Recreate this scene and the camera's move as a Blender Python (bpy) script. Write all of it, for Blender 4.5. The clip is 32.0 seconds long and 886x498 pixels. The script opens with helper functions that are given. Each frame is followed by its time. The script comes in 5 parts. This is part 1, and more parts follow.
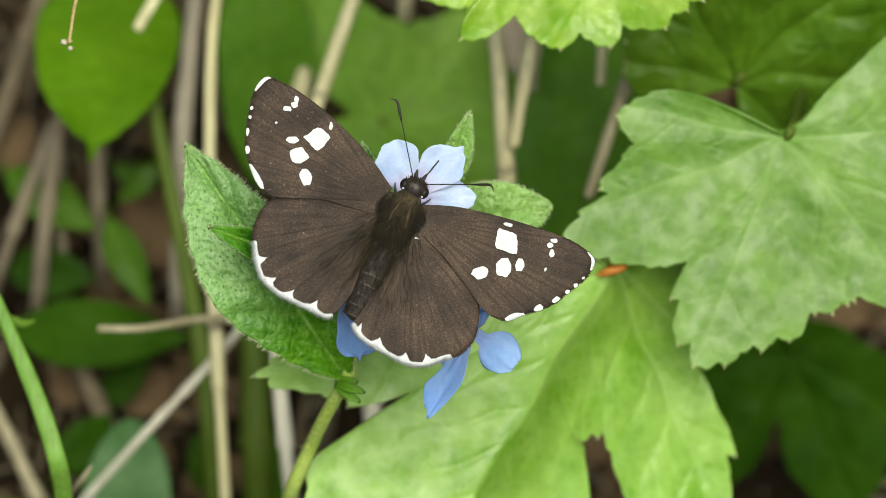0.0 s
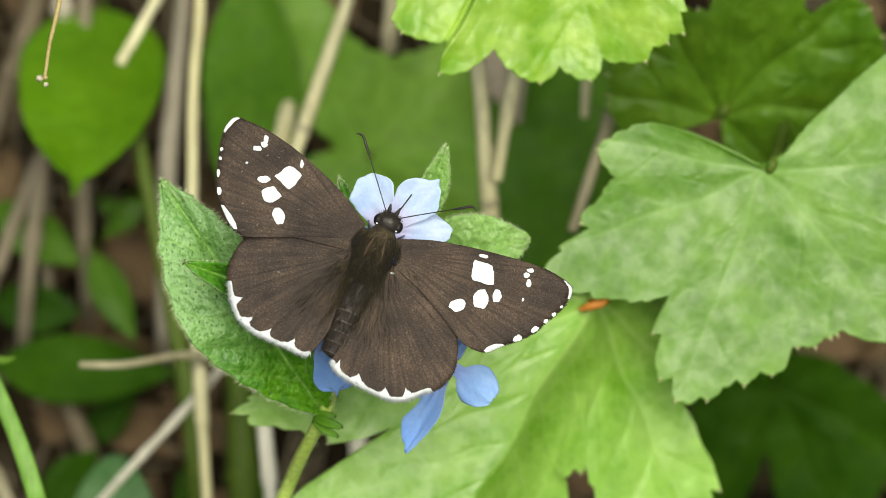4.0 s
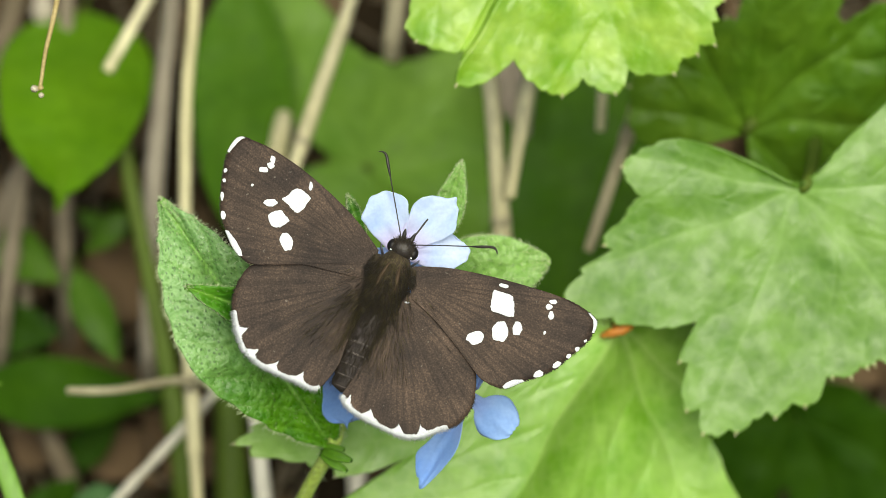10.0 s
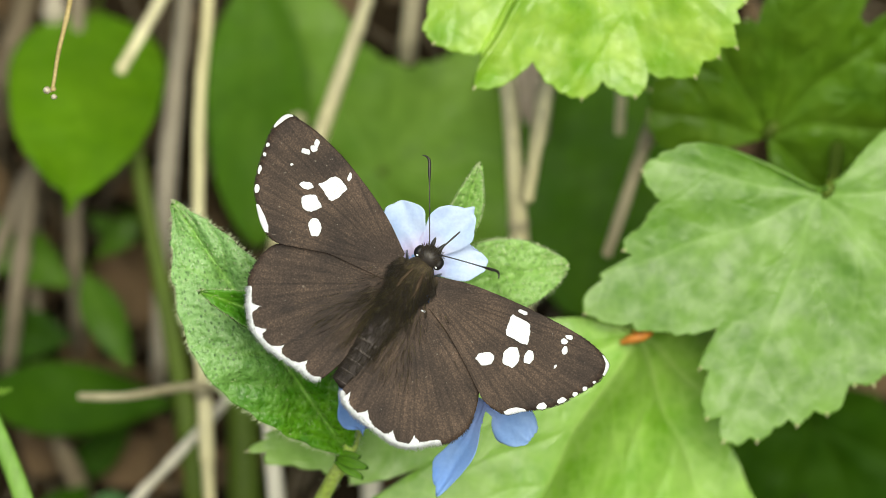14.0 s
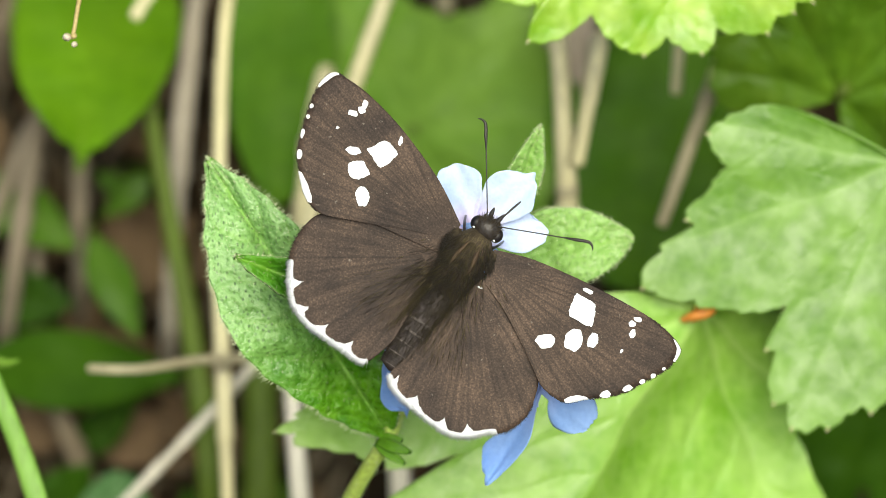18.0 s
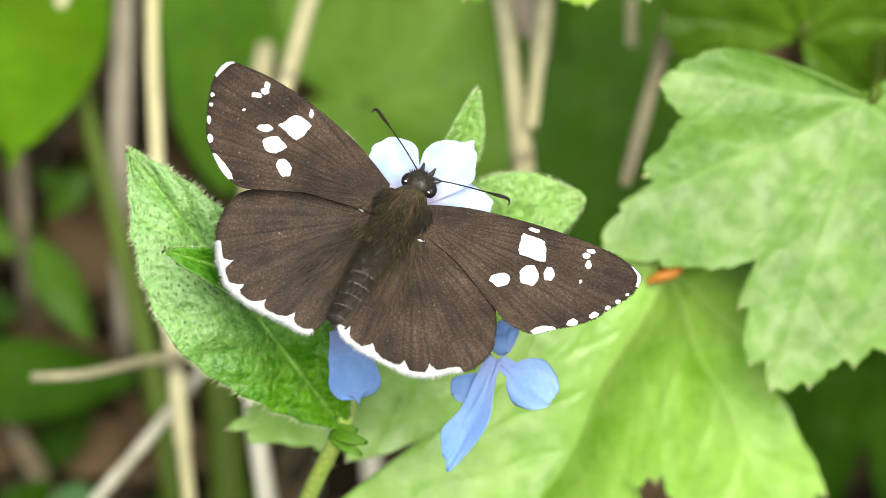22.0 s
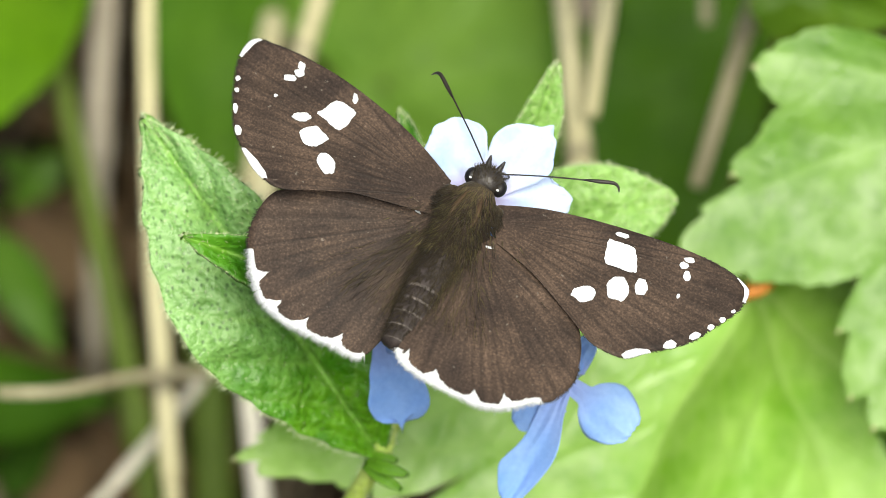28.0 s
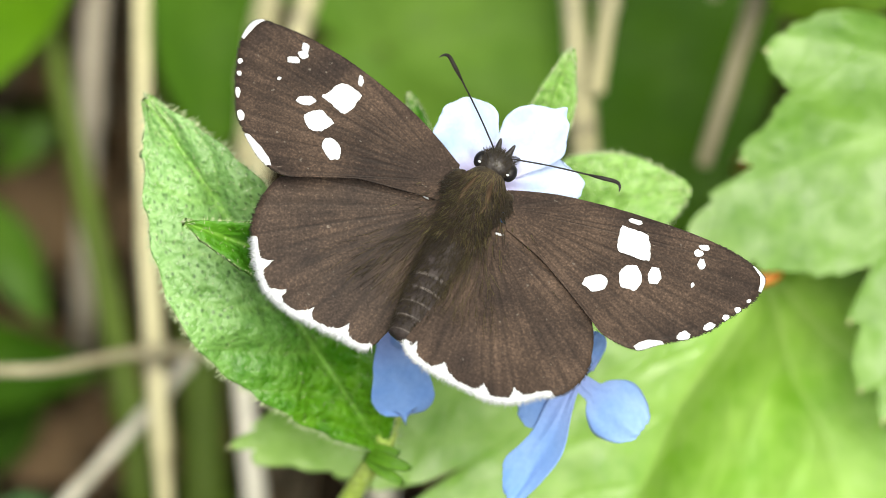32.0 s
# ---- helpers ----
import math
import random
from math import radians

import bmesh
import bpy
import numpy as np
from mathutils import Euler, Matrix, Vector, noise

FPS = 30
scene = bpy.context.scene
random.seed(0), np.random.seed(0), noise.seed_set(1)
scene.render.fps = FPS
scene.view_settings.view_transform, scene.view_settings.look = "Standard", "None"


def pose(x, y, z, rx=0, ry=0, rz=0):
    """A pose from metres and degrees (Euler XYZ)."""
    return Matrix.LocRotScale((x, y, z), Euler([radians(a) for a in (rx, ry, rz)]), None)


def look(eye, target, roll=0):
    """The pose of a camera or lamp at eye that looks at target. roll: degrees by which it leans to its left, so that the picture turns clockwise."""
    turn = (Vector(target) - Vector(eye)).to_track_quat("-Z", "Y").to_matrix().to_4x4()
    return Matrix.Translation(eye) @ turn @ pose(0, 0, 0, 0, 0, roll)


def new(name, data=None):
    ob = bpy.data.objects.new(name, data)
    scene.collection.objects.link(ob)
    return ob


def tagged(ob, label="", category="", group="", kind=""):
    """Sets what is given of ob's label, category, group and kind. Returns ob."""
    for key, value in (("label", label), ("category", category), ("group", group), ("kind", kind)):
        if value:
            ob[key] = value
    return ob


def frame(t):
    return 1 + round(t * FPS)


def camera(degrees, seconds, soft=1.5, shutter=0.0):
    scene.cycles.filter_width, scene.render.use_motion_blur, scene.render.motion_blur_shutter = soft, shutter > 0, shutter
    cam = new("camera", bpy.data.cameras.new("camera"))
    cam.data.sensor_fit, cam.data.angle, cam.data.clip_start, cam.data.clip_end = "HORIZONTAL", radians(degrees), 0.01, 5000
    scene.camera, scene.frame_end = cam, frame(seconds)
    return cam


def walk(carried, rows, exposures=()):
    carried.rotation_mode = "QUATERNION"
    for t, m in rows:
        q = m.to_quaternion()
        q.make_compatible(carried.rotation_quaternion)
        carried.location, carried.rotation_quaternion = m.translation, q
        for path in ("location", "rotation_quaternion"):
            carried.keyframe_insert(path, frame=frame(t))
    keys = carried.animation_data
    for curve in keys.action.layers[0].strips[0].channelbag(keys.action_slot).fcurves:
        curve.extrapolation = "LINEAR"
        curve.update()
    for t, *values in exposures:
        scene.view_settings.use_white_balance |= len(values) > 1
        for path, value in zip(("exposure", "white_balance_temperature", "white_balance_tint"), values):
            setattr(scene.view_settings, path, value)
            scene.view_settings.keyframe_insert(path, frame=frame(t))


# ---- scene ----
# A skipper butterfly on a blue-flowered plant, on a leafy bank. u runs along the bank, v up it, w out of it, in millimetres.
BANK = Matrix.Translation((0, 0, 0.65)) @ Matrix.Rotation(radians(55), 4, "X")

# ---- camera ----
cam = camera(4.0, 32.0, soft=0.7)
CAMERA_ROWS = [
    (0, 0.0115, -1.0107, 1.3481, 55.110, 0.468, 0.326), (0.5, 0.0135, -1.0097, 1.3474, 55.127, 0.520, 0.403),
    (1, 0.0160, -1.0094, 1.3473, 55.146, 0.594, 0.488), (1.5, 0.0184, -1.0076, 1.3467, 55.144, 0.651, 0.586),
    (2, 0.0201, -1.0064, 1.3473, 55.111, 0.706, 0.644), (2.5, 0.0213, -1.0042, 1.3462, 55.117, 0.825, 0.636),
    (4.5, 0.0254, -1.0031, 1.3466, 55.143, 0.988, 0.585), (5, 0.0204, -0.9729, 1.3264, 55.118, 0.840, 0.364),
    (5.5, 0.0158, -0.9519, 1.3128, 55.037, 0.693, 0.182), (6, 0.0122, -0.9406, 1.3069, 54.909, 0.641, 0.114),
    (6.5, 0.0100, -0.9392, 1.3067, 54.826, 0.722, 0.017), (7, 0.0080, -0.9390, 1.3070, 54.823, 0.625, 0.016),
    (7.5, 0.0056, -0.9387, 1.3074, 54.880, 0.425, 0.017), (8, 0.0034, -0.9416, 1.3086, 54.992, 0.195, 0.039),
    (8.5, 0.0013, -0.9426, 1.3097, 55.014, 0.033, 0.028), (9, 0.0004, -0.9419, 1.3096, 55.000, -0.000, -0.000),
    (9.5, 0.0002, -0.9413, 1.3099, 54.968, -0.013, -0.003), (10, 0.0003, -0.9425, 1.3114, 54.943, 0.086, -0.068),
    (10.5, 0.0008, -0.9399, 1.3095, 54.945, 0.099, -0.039), (11, 0.0013, -0.9389, 1.3090, 54.939, 0.111, -0.009),
    (11.5, 0.0018, -0.9373, 1.3072, 54.969, 0.114, 0.024), (12, 0.0017, -0.9377, 1.3079, 54.953, 0.154, 0.004),
    (12.5, 0.0011, -0.9357, 1.3070, 54.935, 0.094, 0.022), (13, -0.0003, -0.9323, 1.3051, 54.919, -0.011, 0.025),
    (13.5, -0.0011, -0.9312, 1.3037, 54.947, 0.049, -0.045), (14, -0.0027, -0.9295, 1.3018, 54.984, -0.067, -0.046),
    (14.5, -0.0048, -0.9271, 1.3001, 54.988, -0.221, -0.051), (16.5, -0.0167, -0.9102, 1.2893, 54.820, -0.910, -0.202),
    (17, -0.0189, -0.8903, 1.2760, 54.777, -1.089, -0.185), (17.5, -0.0207, -0.8711, 1.2630, 54.744, -1.217, -0.195),
    (18, -0.0210, -0.8538, 1.2517, 54.696, -1.229, -0.175), (18.5, -0.0200, -0.8358, 1.2392, 54.668, -1.107, -0.176),
    (19, -0.0127, -0.8193, 1.2247, 54.733, -0.340, -0.202), (19.5, -0.0085, -0.8117, 1.2187, 54.651, 0.522, -0.512),
    (20, -0.0057, -0.8101, 1.2176, 54.600, 1.356, -0.942), (20.5, -0.0032, -0.8096, 1.2178, 54.628, 2.039, -1.314),
    (21, -0.0014, -0.8098, 1.2170, 54.727, 2.353, -1.500), (21.5, -0.0008, -0.8100, 1.2167, 54.737, 2.491, -1.646),
    (22, -0.0024, -0.8099, 1.2164, 54.735, 2.487, -1.852), (22.5, -0.0042, -0.8596, 1.2511, 54.672, 2.441, -2.095),
    (23, -0.0075, -0.8090, 1.2138, 54.820, 2.187, -2.106), (23.5, -0.0114, -0.7573, 1.1752, 55.001, 1.885, -2.215),
    (24, -0.0155, -0.7238, 1.1510, 55.071, 1.681, -2.388), (24.5, -0.0204, -0.7009, 1.1347, 55.081, 1.409, -2.515),
    (25, -0.0215, -0.6917, 1.1282, 55.048, 1.279, -2.461), (25.5, -0.0236, -0.6907, 1.1278, 55.007, 1.096, -2.466),
    (26, -0.0235, -0.6893, 1.1261, 55.051, 0.941, -2.317), (26.5, -0.0237, -0.6889, 1.1256, 55.074, 0.788, -2.191),
    (28.5, -0.0244, -0.6861, 1.1267, 54.918, 0.447, -1.985), (29, -0.0260, -0.6834, 1.1272, 54.778, 0.282, -2.009),
    (29.5, -0.0271, -0.6826, 1.1295, 54.616, 0.193, -2.032), (30, -0.0276, -0.6799, 1.1299, 54.480, 0.144, -2.043),
    (30.5, -0.0276, -0.6766, 1.1289, 54.390, 0.075, -1.995), (31, -0.0270, -0.6739, 1.1293, 54.251, 0.057, -1.939),
    (31.5, -0.0271, -0.6681, 1.1274, 54.130, -0.044, -1.873), (32, -0.0272, -0.6628, 1.1251, 54.046, -0.111, -1.831),
]
EXPOSURES = [(0.0, -0.2, 6600, 5.0), (7.0, -0.06, 6600, 6.0), (9.0, -0.08, 6600, 6.0), (14.5, -0.08, 6600, 6.0), (17.0, 0.15, 6600, 8.0), (19.5, 0.32, 6500, 8.5), (26.0, 0.36, 6480, 9.5), (32.0, 0.38, 6480, 9.5)]
walk(cam, [(r[0], pose(*r[1:])) for r in CAMERA_ROWS], EXPOSURES)

# ---- light ----
world = bpy.data.worlds.new("sky")
scene.world = world
world.use_nodes = True
sky = world.node_tree.nodes.new("ShaderNodeTexSky")
sky.sky_type, sky.sun_disc = "NISHITA", False
sky.sun_elevation, sky.sun_rotation = radians(48), radians(171)
background = world.node_tree.nodes["Background"]
background.inputs["Strength"].default_value = 0.058
world.node_tree.links.new(sky.outputs[0], background.inputs[0])
sun = new("sun", bpy.data.lights.new("sun", "SUN"))
sun.data.energy, sun.data.angle, sun.data.color = 5.0, radians(52), (1.0, 0.95, 0.79)
sun.matrix_basis = look((0.2, -1.33, 1.5), (0, 0, 0))

# ---- materials ----
def shader(name):
    m = bpy.data.materials.new(name)
    m.use_nodes = True
    return m, m.node_tree.nodes, m.node_tree.links, m.node_tree.nodes["Principled BSDF"]


def ramp(nodes, stops):
    r = nodes.new("ShaderNodeValToRGB")
    r.color_ramp.elements[0].position, r.color_ramp.elements[0].color = stops[0][0], (*stops[0][1], 1)
    r.color_ramp.elements[1].position, r.color_ramp.elements[1].color = stops[-1][0], (*stops[-1][1], 1)
    for p, c in stops[1:-1]:
        r.color_ramp.elements.new(p).color = (*c, 1)
    return r


def noise_node(nodes, links, scale, detail=4.0, stretch=None, space="Object"):
    co = nodes.new("ShaderNodeTexCoord")
    n = nodes.new("ShaderNodeTexNoise")
    n.inputs["Scale"].default_value, n.inputs["Detail"].default_value = scale, detail
    if stretch:
        mp = nodes.new("ShaderNodeMapping")
        mp.inputs["Scale"].default_value = stretch
        links.new(co.outputs[space], mp.inputs[0])
        links.new(mp.outputs[0], n.inputs["Vector"])
    else:
        links.new(co.outputs[space], n.inputs["Vector"])
    return n


def mix(nodes, links, kind, fac, a, b):
    m = nodes.new("ShaderNodeMix")
    m.data_type, m.blend_type = "RGBA", kind
    for sock, v in ((m.inputs[0], fac), (m.inputs[6], a), (m.inputs[7], b)):
        if isinstance(v, (int, float)):
            sock.default_value = v
        elif isinstance(v, tuple):
            sock.default_value = (*v, 1)
        else:
            links.new(v, sock)
    return m.outputs[2]


def bump(nodes, links, height, strength, distance, bsdf):
    b = nodes.new("ShaderNodeBump")
    b.inputs["Strength"].default_value, b.inputs["Distance"].default_value = strength, distance
    links.new(height, b.inputs["Height"])
    links.new(b.outputs[0], bsdf.inputs["Normal"])


def matter(name, dark, light, scale=300, fine=2500, rough=0.6, relief=0.3, spec=0.3, stretch=None, sheen=0.0, speck=0.8):
    """Two scales of noise between two colours, with fine relief."""
    m, nodes, links, b = shader(name)
    n1, n2 = noise_node(nodes, links, scale, 5, stretch), noise_node(nodes, links, fine, 3, stretch)
    r = ramp(nodes, [(0.3, dark), (0.7, light)])
    links.new(n1.outputs[0], r.inputs[0])
    r2 = ramp(nodes, [(0.25, (0.62, 0.62, 0.62)), (0.75, (1.2, 1.2, 1.2))])
    links.new(n2.outputs[0], r2.inputs[0])
    links.new(mix(nodes, links, "MULTIPLY", speck, r.outputs[0], r2.outputs[0]), b.inputs["Base Color"])
    b.inputs["Roughness"].default_value, b.inputs["Specular IOR Level"].default_value = rough, spec
    b.inputs["Sheen Weight"].default_value = sheen
    bump(nodes, links, n2.outputs[0], relief, 0.0002, b)
    return m


def leaf_matter(name, dark, light, vein, rough=0.42, spec=0.4, scale=120, relief=0.35, quilt=700, net=0):
    """A leaf: blotches between two greens, veins from the mesh's vein value, fine cells in relief."""
    m, nodes, links, b = shader(name)
    n1, n2 = noise_node(nodes, links, scale, 5), noise_node(nodes, links, quilt, 4)
    r = ramp(nodes, [(0.32, dark), (0.68, light)])
    links.new(n1.outputs[0], r.inputs[0])
    at = nodes.new("ShaderNodeAttribute")
    at.attribute_name = "vein"
    r2 = ramp(nodes, [(0.3, (0.75, 0.78, 0.7)), (0.7, (1.15, 1.13, 1.15))])
    links.new(n2.outputs[0], r2.inputs[0])
    col = mix(nodes, links, "MULTIPLY", 0.7, r.outputs[0], r2.outputs[0])
    weak = nodes.new("ShaderNodeMath")
    weak.operation = "MULTIPLY"
    weak.inputs[1].default_value = 0.7
    links.new(at.outputs["Fac"], weak.inputs[0])
    col = mix(nodes, links, "MIX", weak.outputs[0], col, vein)
    links.new(col, b.inputs["Base Color"])
    b.inputs["Specular IOR Level"].default_value = spec
    gloss = noise_node(nodes, links, scale * 2.2, 5)
    r5 = ramp(nodes, [(0.35, (rough * 0.7,) * 3), (0.65, (min(1, rough * 1.45),) * 3)])
    links.new(gloss.outputs[0], r5.inputs[0])
    links.new(r5.outputs[0], b.inputs["Roughness"])
    height = n2.outputs[0]
    if net:
        co = nodes.new("ShaderNodeTexCoord")
        warp = mix(nodes, links, "ADD", 0.0012, co.outputs["Object"], n2.outputs["Color"])
        v = nodes.new("ShaderNodeTexVoronoi")
        v.feature = "DISTANCE_TO_EDGE"
        v.inputs["Scale"].default_value = net
        links.new(warp, v.inputs["Vector"])
        r4 = ramp(nodes, [(0.02, (0, 0, 0)), (0.16, (1, 1, 1))])
        links.new(v.outputs["Distance"], r4.inputs[0])
        dim = nodes.new("ShaderNodeMath")
        dim.operation = "MULTIPLY_ADD"
        dim.inputs[1].default_value, dim.inputs[2].default_value = -0.18, 0.18
        links.new(r4.outputs[0], dim.inputs[0])
        links.new(mix(nodes, links, "MIX", dim.outputs[0], col, vein), b.inputs["Base Color"])
        height = mix(nodes, links, "MIX", 0.75, r4.outputs[0], n2.outputs[0])
    bump(nodes, links, height, relief, 0.0003, b)
    return m


def herb_matter(name, dark, light, sky_sheen, vein, rough, spec, reach=(0.22, 0.60), dots=0.85, size=1.0):
    """A hairy leaf: glossy deep green by its stalk and pale towards the tip (UV x), shade and sky sheen put into the
    colour; puckered cells, dark dots in the pale part.
    """
    m, nodes, links, b = shader(name)
    co = nodes.new("ShaderNodeTexCoord")
    n1, n2 = noise_node(nodes, links, 420, 5), noise_node(nodes, links, 1900, 4)
    r = ramp(nodes, [(0.34, dark), (0.66, light)])
    links.new(n1.outputs[0], r.inputs[0])
    split = nodes.new("ShaderNodeSeparateXYZ")
    links.new(co.outputs["UV"], split.inputs[0])
    ragged = nodes.new("ShaderNodeMath")
    ragged.operation = "MULTIPLY_ADD"
    ragged.inputs[1].default_value = 0.45
    links.new(n1.outputs[0], ragged.inputs[0])
    links.new(split.outputs[0], ragged.inputs[2])
    r1 = ramp(nodes, [(reach[0] + 0.22, (0, 0, 0)), (reach[1] + 0.22, (0.85, 0.85, 0.85))])
    links.new(ragged.outputs[0], r1.inputs[0])
    col = mix(nodes, links, "MIX", r1.outputs[0], r.outputs[0], sky_sheen)
    r2 = ramp(nodes, [(0.34, (0.54, 0.64, 0.46)), (0.66, (1.30, 1.22, 1.35))])
    links.new(n2.outputs[0], r2.inputs[0])
    col = mix(nodes, links, "MULTIPLY", 0.5, col, r2.outputs[0])
    at = nodes.new("ShaderNodeAttribute")
    at.attribute_name = "vein"
    weak = nodes.new("ShaderNodeMath")
    weak.operation = "MULTIPLY"
    weak.inputs[1].default_value = 0.6
    links.new(at.outputs["Fac"], weak.inputs[0])
    col = mix(nodes, links, "MIX", weak.outputs[0], col, vein)
    v = nodes.new("ShaderNodeTexVoronoi")
    v.voronoi_dimensions = "2D"
    v.inputs["Scale"].default_value = 1.0
    mp = nodes.new("ShaderNodeMapping")
    mp.inputs["Scale"].default_value = (40 * size, 20 * size, 1)
    links.new(co.outputs["UV"], mp.inputs[0])
    links.new(mp.outputs[0], v.inputs["Vector"])
    r3 = ramp(nodes, [(0.14, (dots, dots, dots)), (0.24, (0, 0, 0))])
    links.new(v.outputs["Distance"], r3.inputs[0])
    uneven = ramp(nodes, [(0.36, (0.2, 0.2, 0.2)), (0.6, (1, 1, 1))])
    links.new(n2.outputs[0], uneven.inputs[0])
    some = mix(nodes, links, "MULTIPLY", 1.0, mix(nodes, links, "MULTIPLY", 1.0, r3.outputs[0], r1.outputs[0]), uneven.outputs[0])
    links.new(mix(nodes, links, "MIX", some, col, (0.025, 0.085, 0.015)), b.inputs["Base Color"])
    r4 = ramp(nodes, [(0.35, (rough * 0.75,) * 3), (0.65, (rough * 1.5,) * 3)])
    links.new(n2.outputs[0], r4.inputs[0])
    links.new(r4.outputs[0], b.inputs["Roughness"])
    b.inputs["Specular IOR Level"].default_value = spec
    v2 = nodes.new("ShaderNodeTexVoronoi")
    v2.feature = "SMOOTH_F1"
    v2.inputs["Scale"].default_value = 900
    links.new(co.outputs["Object"], v2.inputs["Vector"])
    bump(nodes, links, mix(nodes, links, "MIX", 0.5, v2.outputs["Distance"], n2.outputs[0]), 0.9, 0.0007, b)
    return m


def petal_matter(name, dark, light, throat):
    """A thin petal: soft blotches, faint long veins and a lilac throat (the mesh's vein value)."""
    m, nodes, links, b = shader(name)
    n1, n2 = noise_node(nodes, links, 260, 4), noise_node(nodes, links, 3200, 3)
    r = ramp(nodes, [(0.3, dark), (0.7, light)])
    links.new(n1.outputs[0], r.inputs[0])
    at = nodes.new("ShaderNodeAttribute")
    at.attribute_name = "vein"
    col = mix(nodes, links, "MIX", at.outputs["Fac"], r.outputs[0], throat)
    r2 = ramp(nodes, [(0.3, (0.9, 0.9, 0.95)), (0.7, (1.06, 1.05, 1.03))])
    links.new(n2.outputs[0], r2.inputs[0])
    links.new(mix(nodes, links, "MULTIPLY", 0.8, col, r2.outputs[0]), b.inputs["Base Color"])
    b.inputs["Roughness"].default_value, b.inputs["Specular IOR Level"].default_value = 0.55, 0.25
    b.inputs["Sheen Weight"].default_value = 0.15
    bump(nodes, links, n2.outputs[0], 0.15, 0.0002, b)
    return m


def wing_matter(name, dark, light):
    """Scaled wing: streaks running out from the root (UV), fine scales, darker veins, a few pale scales."""
    m, nodes, links, b = shader(name)
    streak = noise_node(nodes, links, 1.0, 4, (60, 2.6, 1), "UV")
    broad = noise_node(nodes, links, 260, 6)
    grain = noise_node(nodes, links, 6500, 3)
    r = ramp(nodes, [(0.15, dark), (0.85, light)])
    links.new(streak.outputs[0], r.inputs[0])
    r2 = ramp(nodes, [(0.32, (0.46, 0.45, 0.48)), (0.68, (1.38, 1.33, 1.25))])
    links.new(broad.outputs[0], r2.inputs[0])
    r3 = ramp(nodes, [(0.34, (0.62, 0.62, 0.62)), (0.58, (1.12, 1.12, 1.11)), (0.72, (1.85, 1.82, 1.76))])
    links.new(grain.outputs[0], r3.inputs[0])
    col = mix(nodes, links, "MULTIPLY", 1.0, r.outputs[0], r2.outputs[0])
    col = mix(nodes, links, "MULTIPLY", 1.0, col, r3.outputs[0])
    fleck = noise_node(nodes, links, 2400, 2)
    r4 = ramp(nodes, [(0.71, (0, 0, 0)), (0.77, (0.55, 0.55, 0.55))])
    links.new(fleck.outputs[0], r4.inputs[0])
    col = mix(nodes, links, "MIX", r4.outputs[0], col, (0.26, 0.225, 0.19))
    at = nodes.new("ShaderNodeAttribute")
    at.attribute_name = "vein"
    col = mix(nodes, links, "MIX", at.outputs["Fac"], col, (0.012, 0.009, 0.008))
    links.new(col, b.inputs["Base Color"])
    b.inputs["Roughness"].default_value, b.inputs["Specular IOR Level"].default_value = 0.62, 0.21
    b.inputs["Sheen Weight"].default_value, b.inputs["Sheen Roughness"].default_value = 0.07, 0.5
    bump(nodes, links, grain.outputs[0], 0.35, 0.00006, b)
    return m


WING = wing_matter("wing_scales", (0.0272, 0.0186, 0.0148), (0.0920, 0.0638, 0.0495))
WHITE = matter("white_scales", (0.71, 0.75, 0.80), (0.86, 0.89, 0.93), 1500, 9000, 0.7, 0.4)
PALE_FUR = matter("olive_fur", (0.066, 0.058, 0.027), (0.150, 0.128, 0.060), 900, 6000, 0.65, 0.4, 0.12)
STRIPE = matter("reddish_scales", (0.042, 0.026, 0.014), (0.085, 0.052, 0.027), 1200, 7000, 0.6, 0.4)
FUR = matter("brown_fur", (0.019, 0.0145, 0.009), (0.056, 0.043, 0.025), 900, 6000, 0.65, 0.4, 0.12, sheen=0.1)
CHITIN = matter("dark_chitin", (0.014, 0.012, 0.012), (0.045, 0.038, 0.036), 900, 6000, 0.4, 0.3, 0.5)
EYE = matter("eye_black", (0.004, 0.004, 0.006), (0.012, 0.010, 0.012), 900, 9000, 0.5, 0.05, 0.4)
ABDOMEN = matter("abdomen_scales", (0.022, 0.0168, 0.016), (0.054, 0.042, 0.040), 1500, 7000, 0.6, 0.4)
BAND = matter("abdomen_band", (0.060, 0.051, 0.048), (0.15, 0.127, 0.118), 1800, 8000, 0.7, 0.3)
PETAL = petal_matter("petal_blue", (0.18, 0.36, 0.82), (0.31, 0.50, 0.89), (0.36, 0.46, 0.88))
PETAL_PALE = petal_matter("petal_pale", (0.40, 0.55, 0.88), (0.58, 0.69, 0.93), (0.70, 0.56, 0.88))
# The pale tips hold the sky's sheen as colour, HERB's deep base the wing's shade.
HERB = herb_matter("herb_leaf", (0.052, 0.210, 0.003), (0.145, 0.385, 0.014), (0.245, 0.452, 0.158), (0.24, 0.46, 0.08), 0.28, 0.6, (0.24, 0.62), 1.0)
HERB_DARK = herb_matter("herb_leaf_dark", (0.026, 0.125, 0.003), (0.075, 0.25, 0.009), (0.22, 0.42, 0.08), (0.19, 0.40, 0.05), 0.4, 0.4, (0.9, 1.3), 0.5, 0.5)
HERB_PALE = herb_matter("herb_leaf_pale", (0.055, 0.21, 0.009), (0.155, 0.38, 0.034), (0.265, 0.475, 0.12), (0.24, 0.44, 0.08), 0.34, 0.6, (-0.1, 0.5), 0.6, 0.5)
SEPAL = leaf_matter("sepal", (0.085, 0.225, 0.010), (0.16, 0.34, 0.03), (0.07, 0.19, 0.01), 0.45, 0.3, 400, 0.7, 1400)
